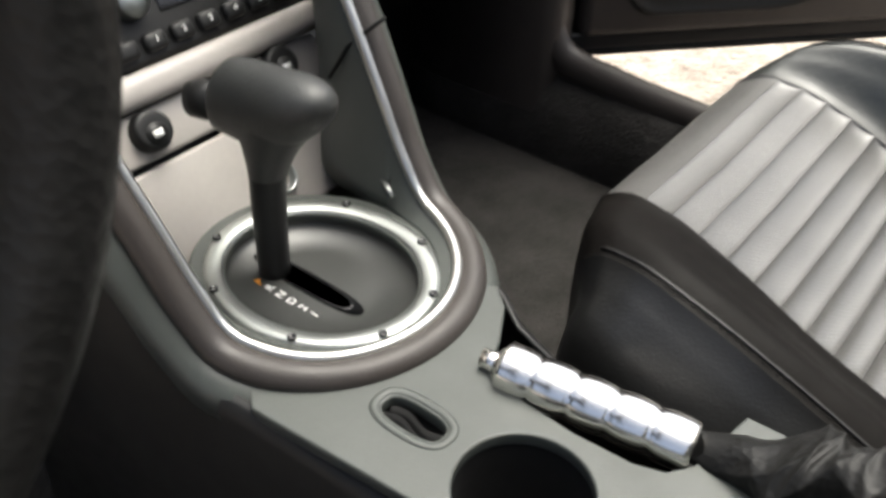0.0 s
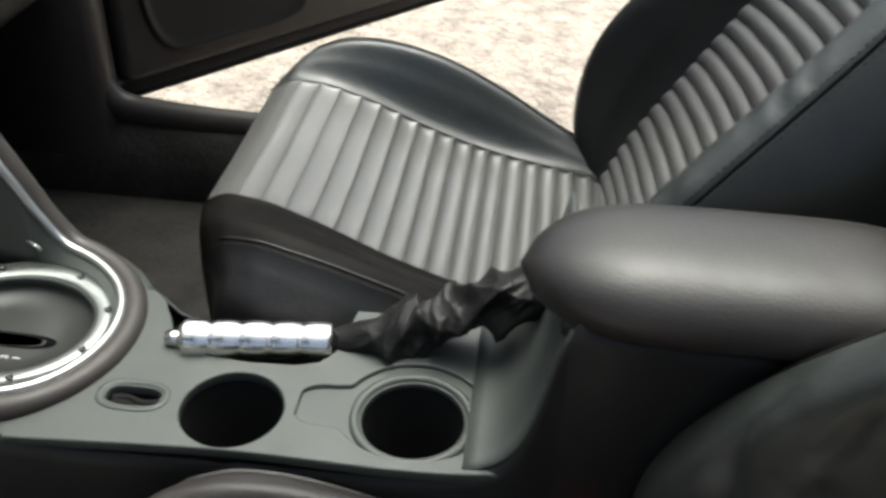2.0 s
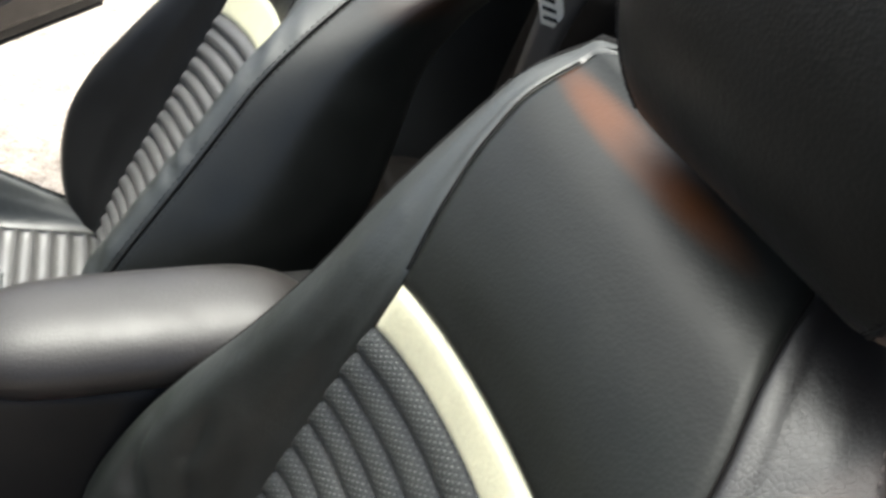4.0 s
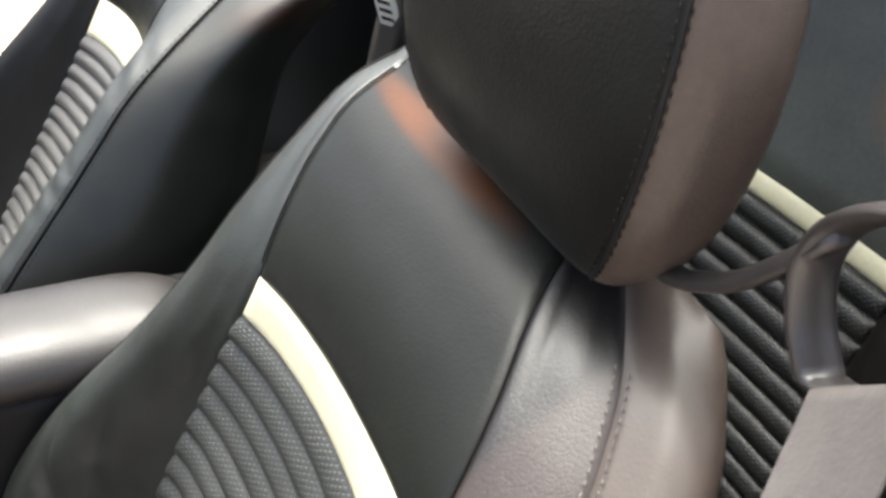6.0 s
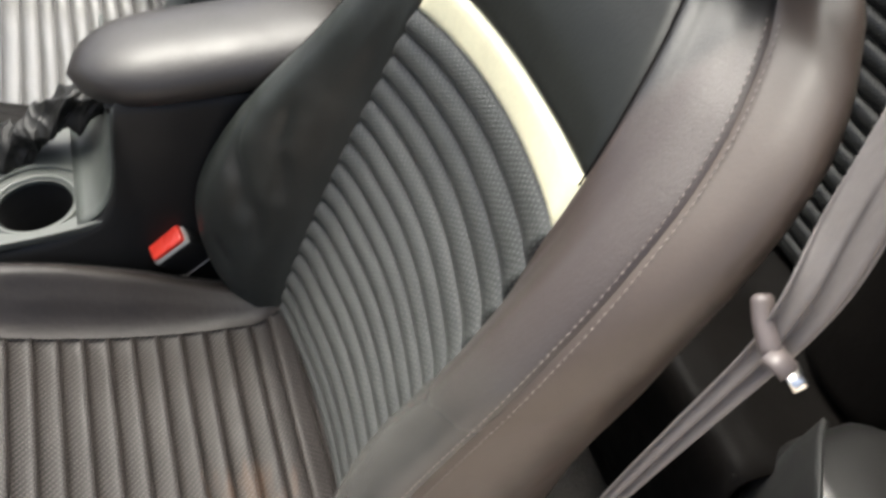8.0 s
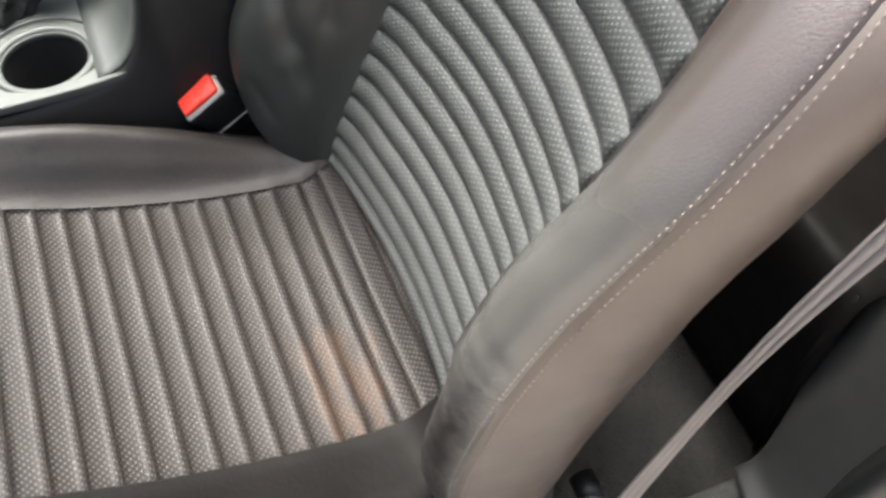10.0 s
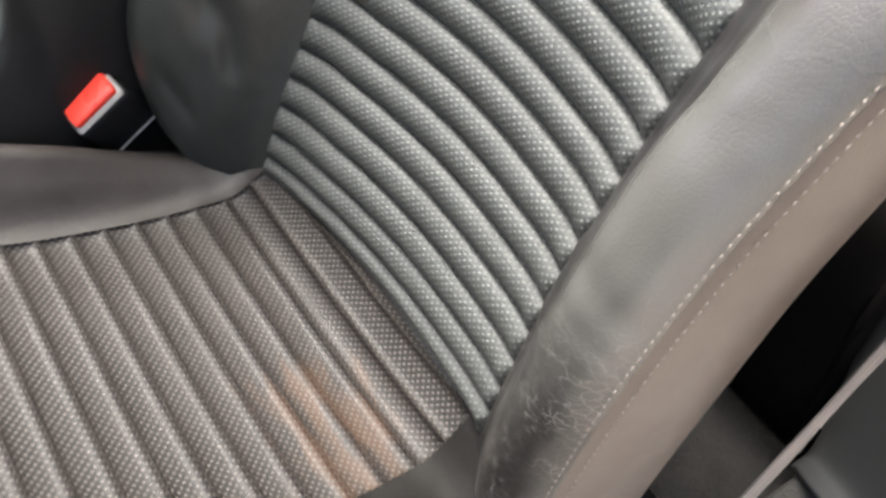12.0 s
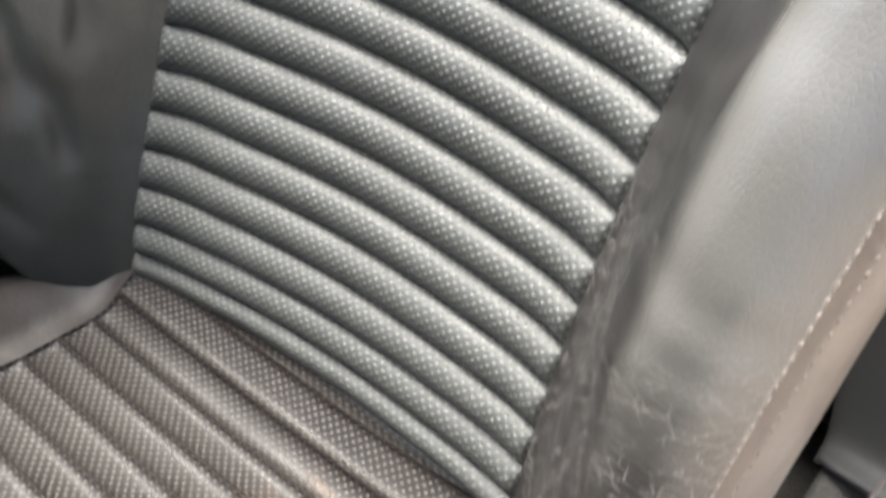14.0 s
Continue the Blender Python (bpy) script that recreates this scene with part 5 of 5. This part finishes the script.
# front door pillar with its rubber seal
pillar = sheet("wall_pillar", [[(x + 0.12 * max(0, z - 0.6), y - 0.25 * max(0, z - 0.6), z) for x, y in ((0.72, 0.50), (0.72, 0.445), (0.735, 0.425), (0.775, 0.43), (0.80, 0.45), (0.80, 0.66), (0.72, 0.66))] for z in np.linspace(0.0, 0.75, 16)], PLASTIC_BROWN, None, around=True, ends=True)
tagged(pillar, "brownish black kick panel at the door pillar", "pillar trim", kind="structure")

# ---- rear seat and rear trim ----
rear = thing("rear_bench", (0, 0, 0), "black ribbed rear seat with a cream band", "rear seat")


def rear_shape(v, q):
    v, q = np.broadcast_arrays(np.asarray(v, float), np.asarray(q, float))
    yy = keyed([0.0, 0.3, 0.6, 0.8, 1.0], [-0.85, -0.89, -0.95, -0.995, -1.03])
    zz = keyed([0.0, 0.3, 0.6, 0.8, 1.0], [0.28, 0.43, 0.60, 0.71, 0.80])
    return np.stack([q, yy(v) + 0.05 * np.abs((np.abs(q - CL) - 0.28) / 0.28) ** 3, zz(v)], -1)


for x0, x1 in ((-0.46, 0.03), (0.095, 0.58)):
    SR = lambda v, q, c=(x0 + x1) / 2, h=(x1 - x0) / 2: rear_shape(v, c + h * q)  # noqa: E731
    side = -1 if x0 < 0 else 1
    SN = lambda v, q, a=x0 + 0.165 * (side < 0), b=x1 - 0.165 * (side > 0): rear_shape(v, (a + b) / 2 + (b - a) / 2 * q)  # noqa: E731
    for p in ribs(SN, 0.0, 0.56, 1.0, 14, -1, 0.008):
        sheet("rib", p, RIB_SHADED, rear)

    def rear_bolster(v, q, edge=x0 if side < 0 else x1, s=side):
        p = rear_shape(v, edge - s * 0.165 * (1 - q))
        p[..., 1] += 0.045 * np.sin(np.pi * np.clip(q, 0, 1)) ** 0.6
        return p
    sheet("rear_bolster", pad(lambda v, q: rear_bolster(*np.broadcast_arrays(np.asarray(v, float), np.asarray(q, float))), 0.0, 0.56, 0, 1, 40, 20, -side), LEATHER_SHADED, rear, "smooth black leather side bolster")
    sheet("cream_band", pad(SR, 0.56, 0.592, -1, 1, 8, 30, -1), CREAM_SHADED, rear, "cream leather band darkened for the rear shade")
    sheet("upper_panel", pad(SR, 0.592, 1.0, -1, 1, 20, 30, -1), LEATHER_REAR, rear, "grey-green leather panel rubbed brown")
    rows = [[(x, y, z) for x in np.linspace(x0, x1, 20)] for y, z in ((-0.86, 0.27), (-0.80, 0.265), (-0.75, 0.275), (-0.70, 0.285), (-0.665, 0.27), (-0.66, 0.15), (-0.67, 0.01))]
    sheet("rear_cushion", keyed(np.linspace(0, 1, 7), np.array(rows).reshape(7, -1))(np.linspace(0, 1, 40)).reshape(40, 20, 3), LEATHER_SHADED, rear, "", thick=0.005)
box("middle_divider", (0.03, -0.98, 0.05), (0.095, -0.80, 0.62), TRIM, rear, bevel=0.02)
shelf = box("wall_rear", (-0.62, -1.30, -0.02), (0.74, -1.045, 0.80), TRIM, None, bevel=0.02)
tagged(shelf, "black parcel shelf behind the rear seat", "parcel shelf", kind="structure")
for name, x, s in (("wall_quarter_left", -0.60, -1), ("wall_quarter_right", 0.72, 1)):
    rows = []
    for z in np.linspace(0.0, 0.82, 18):
        rows.append([(x - s * (0.10 * math.exp(-((y + 0.75) / 0.16) ** 2) * math.exp(-((z - 0.15) / 0.2) ** 2)) + s * 0.01, y, z) for y in np.linspace(-1.2, -0.56 - 0.10 * z, 24)])
    q = sheet(name, rows, TRIM, None, thick=0.02)
    tagged(q, "black plastic rear quarter trim panel", "trim panel", kind="structure")

# ---- seat belt ----
belt = thing("seat_belt", (0, 0, 0), "grey seat belt webbing hanging beside the driver seat", "seat belt")
n_b = 60
tb = np.linspace(0, 1, n_b)
path = keyed([0, 0.3, 0.52, 0.58, 0.75, 0.88, 1.0], np.array([(-0.5185, -0.605, 0.792), (-0.5385, -0.5665, 0.705), (-0.550, -0.545, 0.655), (-0.550, -0.538, 0.635), (-0.538, -0.468, 0.47), (-0.526, -0.440, 0.32), (-0.508, -0.425, 0.13)]))(tb)
wdir = keyed([0, 0.3, 0.52, 0.62, 0.8, 1.0], np.array([(-0.0185, -0.002, 0.0165), (-0.0135, -0.009, 0.0085), (-0.007, -0.012, -0.001), (-0.006, -0.009, 0.0), (-0.001, -0.007, 0.0), (-0.002, -0.012, 0.0)]))(tb)
fold = np.array((0.85, -0.5, 0.1))
rows = []
for i in range(n_b):
    amp = 0.0030 * math.sin(math.pi * min(1, tb[i] / 0.9)) if tb[i] < 0.9 else 0.0005
    rows.append([path[i] + wdir[i] * u + fold * amp * math.sin(u * 7.5 + 0.6) for u in np.linspace(-1, 1, 31)])
sheet("webbing", rows, WEB, belt, "grey woven webbing", thick=0.0014)
up = keyed([0, 0.5, 1.0], np.array([(-0.5185, -0.605, 0.792), (-0.555, -0.655, 0.79), (-0.60, -0.74, 0.82)]))(np.linspace(0, 1, 20))
sheet("webbing", [[p + np.array((-0.0185, -0.002, 0.0165)) * u for u in np.linspace(-1, 1, 7)] for p in up], WEB, belt, "grey woven webbing", thick=0.0014)
tube("tongue_cover", keyed([0, 0.5, 1], np.array([(-0.5327, -0.5346, 0.6569), (-0.5425, -0.5319, 0.6486), (-0.5555, -0.531, 0.6401)]))(np.linspace(0, 1, 14)), np.r_[0.0035, np.full(12, 0.0058), 0.0045], BELT_PLASTIC, belt, "pinkish grey plastic tongue cover", sides=12, flat=0.7)
tube("tongue_base", [(-0.5538, -0.5306, 0.6408), (-0.5661, -0.5356, 0.6372)], [0.0075, 0.0065], BELT_PLASTIC, belt, sides=12, flat=0.5)
tube("tongue", [(-0.5635, -0.536, 0.6389), (-0.5739, -0.5376, 0.6344)], [0.0055, 0.0045], CHROME, belt, "bright steel tongue", sides=10, flat=0.3)
guide = thing("belt_guide", (0, 0, 0), "dark grey plastic loop that guides the belt at the seat shoulder", "belt guide")
ring_at = np.array([(-0.491, 0.768), (-0.479, 0.786), (-0.473, 0.808), (-0.480, 0.829), (-0.498, 0.844), (-0.518, 0.849), (-0.535, 0.842), (-0.542, 0.826), (-0.540, 0.803), (-0.530, 0.784), (-0.512, 0.772)])
ring_at = np.concatenate([ring_at, ring_at[:1]])
ring_at = keyed(np.linspace(0, 1, 12), ring_at)(np.linspace(0, 1, 61))[:-1]
rows = []
for u in np.linspace(0, 2 * np.pi, 14, endpoint=False):
    mid = ring_at.mean(0)
    out = (ring_at - mid) / np.linalg.norm(ring_at - mid, axis=1)[:, None]
    p = ring_at + out * 0.0042 * math.cos(u)
    rows.append(np.stack([p[:, 0] + 0.003 * math.sin(u), np.full(60, -0.618) + 0.0095 * math.sin(u), p[:, 1]], -1))
sheet("loop", rows + rows[:1], GUIDE, guide, around=True)
arc = keyed(np.linspace(0, 1, 6), np.array([(-0.533, 0.847), (-0.545, 0.831), (-0.545, 0.808), (-0.537, 0.786), (-0.522, 0.773), (-0.504, 0.766)]))(np.linspace(0, 1, 30))
turn = np.gradient(arc, axis=0)
turn = np.stack([turn[:, 1], -turn[:, 0]], -1) / np.linalg.norm(turn, axis=1)[:, None]
rows = []
for u in np.linspace(0, 2 * np.pi, 14, endpoint=False):
    p = arc + turn * 0.0035 * math.cos(u)
    rows.append(np.stack([p[:, 0] + 0.003 * math.sin(u), np.full(30, -0.614) + 0.0125 * math.sin(u), p[:, 1]], -1))
sheet("loop_end", np.array(rows).transpose(1, 0, 2), GUIDE, guide, "overlapping open end of the loop", around=True, ends=True)
tube("strap", keyed([0, 0.4, 0.75, 1], np.array([(-0.405, -0.602, 0.766), (-0.432, -0.606, 0.774), (-0.456, -0.612, 0.793), (-0.481, -0.618, 0.826)]))(np.linspace(0, 1, 18)), 0.0062, GUIDE, guide, sides=12, flat=0.7)

# ---- buckle ----
buckle = thing("seat_belt_buckle", (0, 0, 0), "black seat belt buckle with a red release button", "buckle")
BM = Matrix.Translation((-0.036, -0.247, 0.280)) @ Euler((radians(-34), radians(-14), radians(10))).to_matrix().to_4x4()
box("body", (-0.0175, -0.024, -0.085), (0.0175, 0.024, -0.004), PLASTIC_DARK, buckle, bevel=0.005, m=BM)
box("rim", (-0.0165, -0.0225, -0.006), (0.0165, 0.0225, 0.0), PLASTIC_GREY, buckle, "pale edge", bevel=0.003, m=BM)
box("red_button", (-0.014, -0.020, -0.004), (0.014, 0.020, 0.005), RED, buckle, "red release button", bevel=0.003, m=BM)
box("collar", (-0.0190, -0.0255, -0.050), (0.0190, 0.0255, -0.0485), PLASTIC_GREY, buckle, "pale moulding edge", bevel=0.0005, m=BM)
box("base", (-0.045, -0.270, 0.0), (-0.020, -0.235, 0.20), PLASTIC_DARK, buckle, bevel=0.005)

# ---- driver's side: seat lever and wheel-arch trim behind the seat ----
knob = thing("recline_lever", (0, 0, 0), "pale grey plastic recline lever on the driver seat side", "seat lever")
rows = []
for t in np.linspace(0, 1, 14):
    e = max(0.02, 1 - abs(2 * t - 1) ** 4) ** 0.5
    ang = np.linspace(0, 2 * np.pi, 24, endpoint=False)
    rows.append(np.stack([-0.486 + 0.010 * e * np.cos(ang), np.full(24, -0.452 + 0.045 * t), 0.146 + 0.010 * t + 0.015 * e * np.sin(ang)], -1))
sheet("grip", rows, PLASTIC_SILL, knob, around=True, ends=True)
tube("pivot", [(-0.455, -0.445, 0.146), (-0.480, -0.445, 0.146)], 0.011, PLASTIC_DARK, knob, sides=18)
arch = box("trim_wheel_arch", (-0.60, -0.84, -0.005), (-0.425, -0.690, 0.300), GLOSS_SOFT, None, bevel=0.045, segments=6)
tagged(arch, "glossy black moulded trim over the wheel arch", "trim panel", kind="structure")
tube("seat_piping", [(-0.452, -0.660, 0.02), (-0.452, -0.652, 0.20), (-0.452, -0.67, 0.285)], 0.003, LEATHER_SHADED, rear, sides=8)
strip = box("trim_carpet", (-0.525, -0.62, 0.004), (-0.489, -0.30, 0.094), CARPET_GREY, None, bevel=0.008)
tagged(strip, "grey carpet edge beside the door sill", "carpet", kind="structure")
# moulded panel that climbs from the sill to the rear quarter, with a rolled lip over the carpet
lip = keyed([0, 0.25, 0.5, 0.75, 1], np.array([(-0.488, -0.590, 0.098), (-0.484, -0.622, 0.108), (-0.456, -0.672, 0.200), (-0.452, -0.705, 0.270), (-0.455, -0.735, 0.345)]))(np.linspace(0, 1, 40))
far = keyed([0, 0.25, 0.5, 0.75, 1], np.array([(-0.640, -0.560, 0.136), (-0.630, -0.585, 0.150), (-0.615, -0.610, 0.215), (-0.605, -0.625, 0.285), (-0.600, -0.640, 0.365)]))(np.linspace(0, 1, 40))
rows = []
for a, b in zip(lip, far):
    row = [a + np.array((0.004, -0.010, -0.014)), a + np.array((0.004, -0.004, -0.006)), a]
    row += [a + (b - a) * u + np.array((0, 0.010, 0.006)) * math.sin(math.pi * u) ** 0.7 for u in np.linspace(0.08, 1, 10)]
    rows.append(row)
lower = sheet("trim_quarter_lower", rows, TRIM_GREY, None, thick=0.004)
tagged(lower, "smooth dark grey plastic panel behind the door sill", "trim panel", kind="structure")
tagged(tube("trim_joint", [(-0.530, -0.395, 0.1295), (-0.560, -0.395, 0.1338), (-0.600, -0.399, 0.1340), (-0.640, -0.401, 0.128)], 0.0012, RUBBER, None, sides=6),
       "dark joint line in the sill trim", "trim joint", kind="structure")

# ---- rear belt with its label, hanging in front of the rear seat ----
rear_belt = thing("seat_belt", (0, 0, 0), "black rear seat belt with a pale printed label", "seat belt")
run = keyed([0, 0.5, 1], np.array([(0.098, -0.70, 0.715), (0.140, -0.70, 0.650), (0.185, -0.70, 0.545)]))(np.linspace(0, 1, 16))
sheet("webbing", [[p + np.array((0.017, 0.004, 0.010)) * u for u in np.linspace(-1, 1, 5)] for p in run], WEB_BLACK, rear_belt, "black woven webbing", thick=0.0014)
LM = look((0.128, -0.694, 0.676), (0.40, -1.15, 0.90))
box("label", (-0.013, -0.020, -0.001), (0.013, 0.020, 0.001), PAPER, rear_belt, "pale printed label", bevel=0.0005, m=LM)
for k in range(3):
    box("print_bar", (-0.009, -0.013 + 0.010 * k, 0.001), (0.006, -0.009 + 0.010 * k, 0.0014), THREAD_DARK, rear_belt, bevel=0, m=LM)
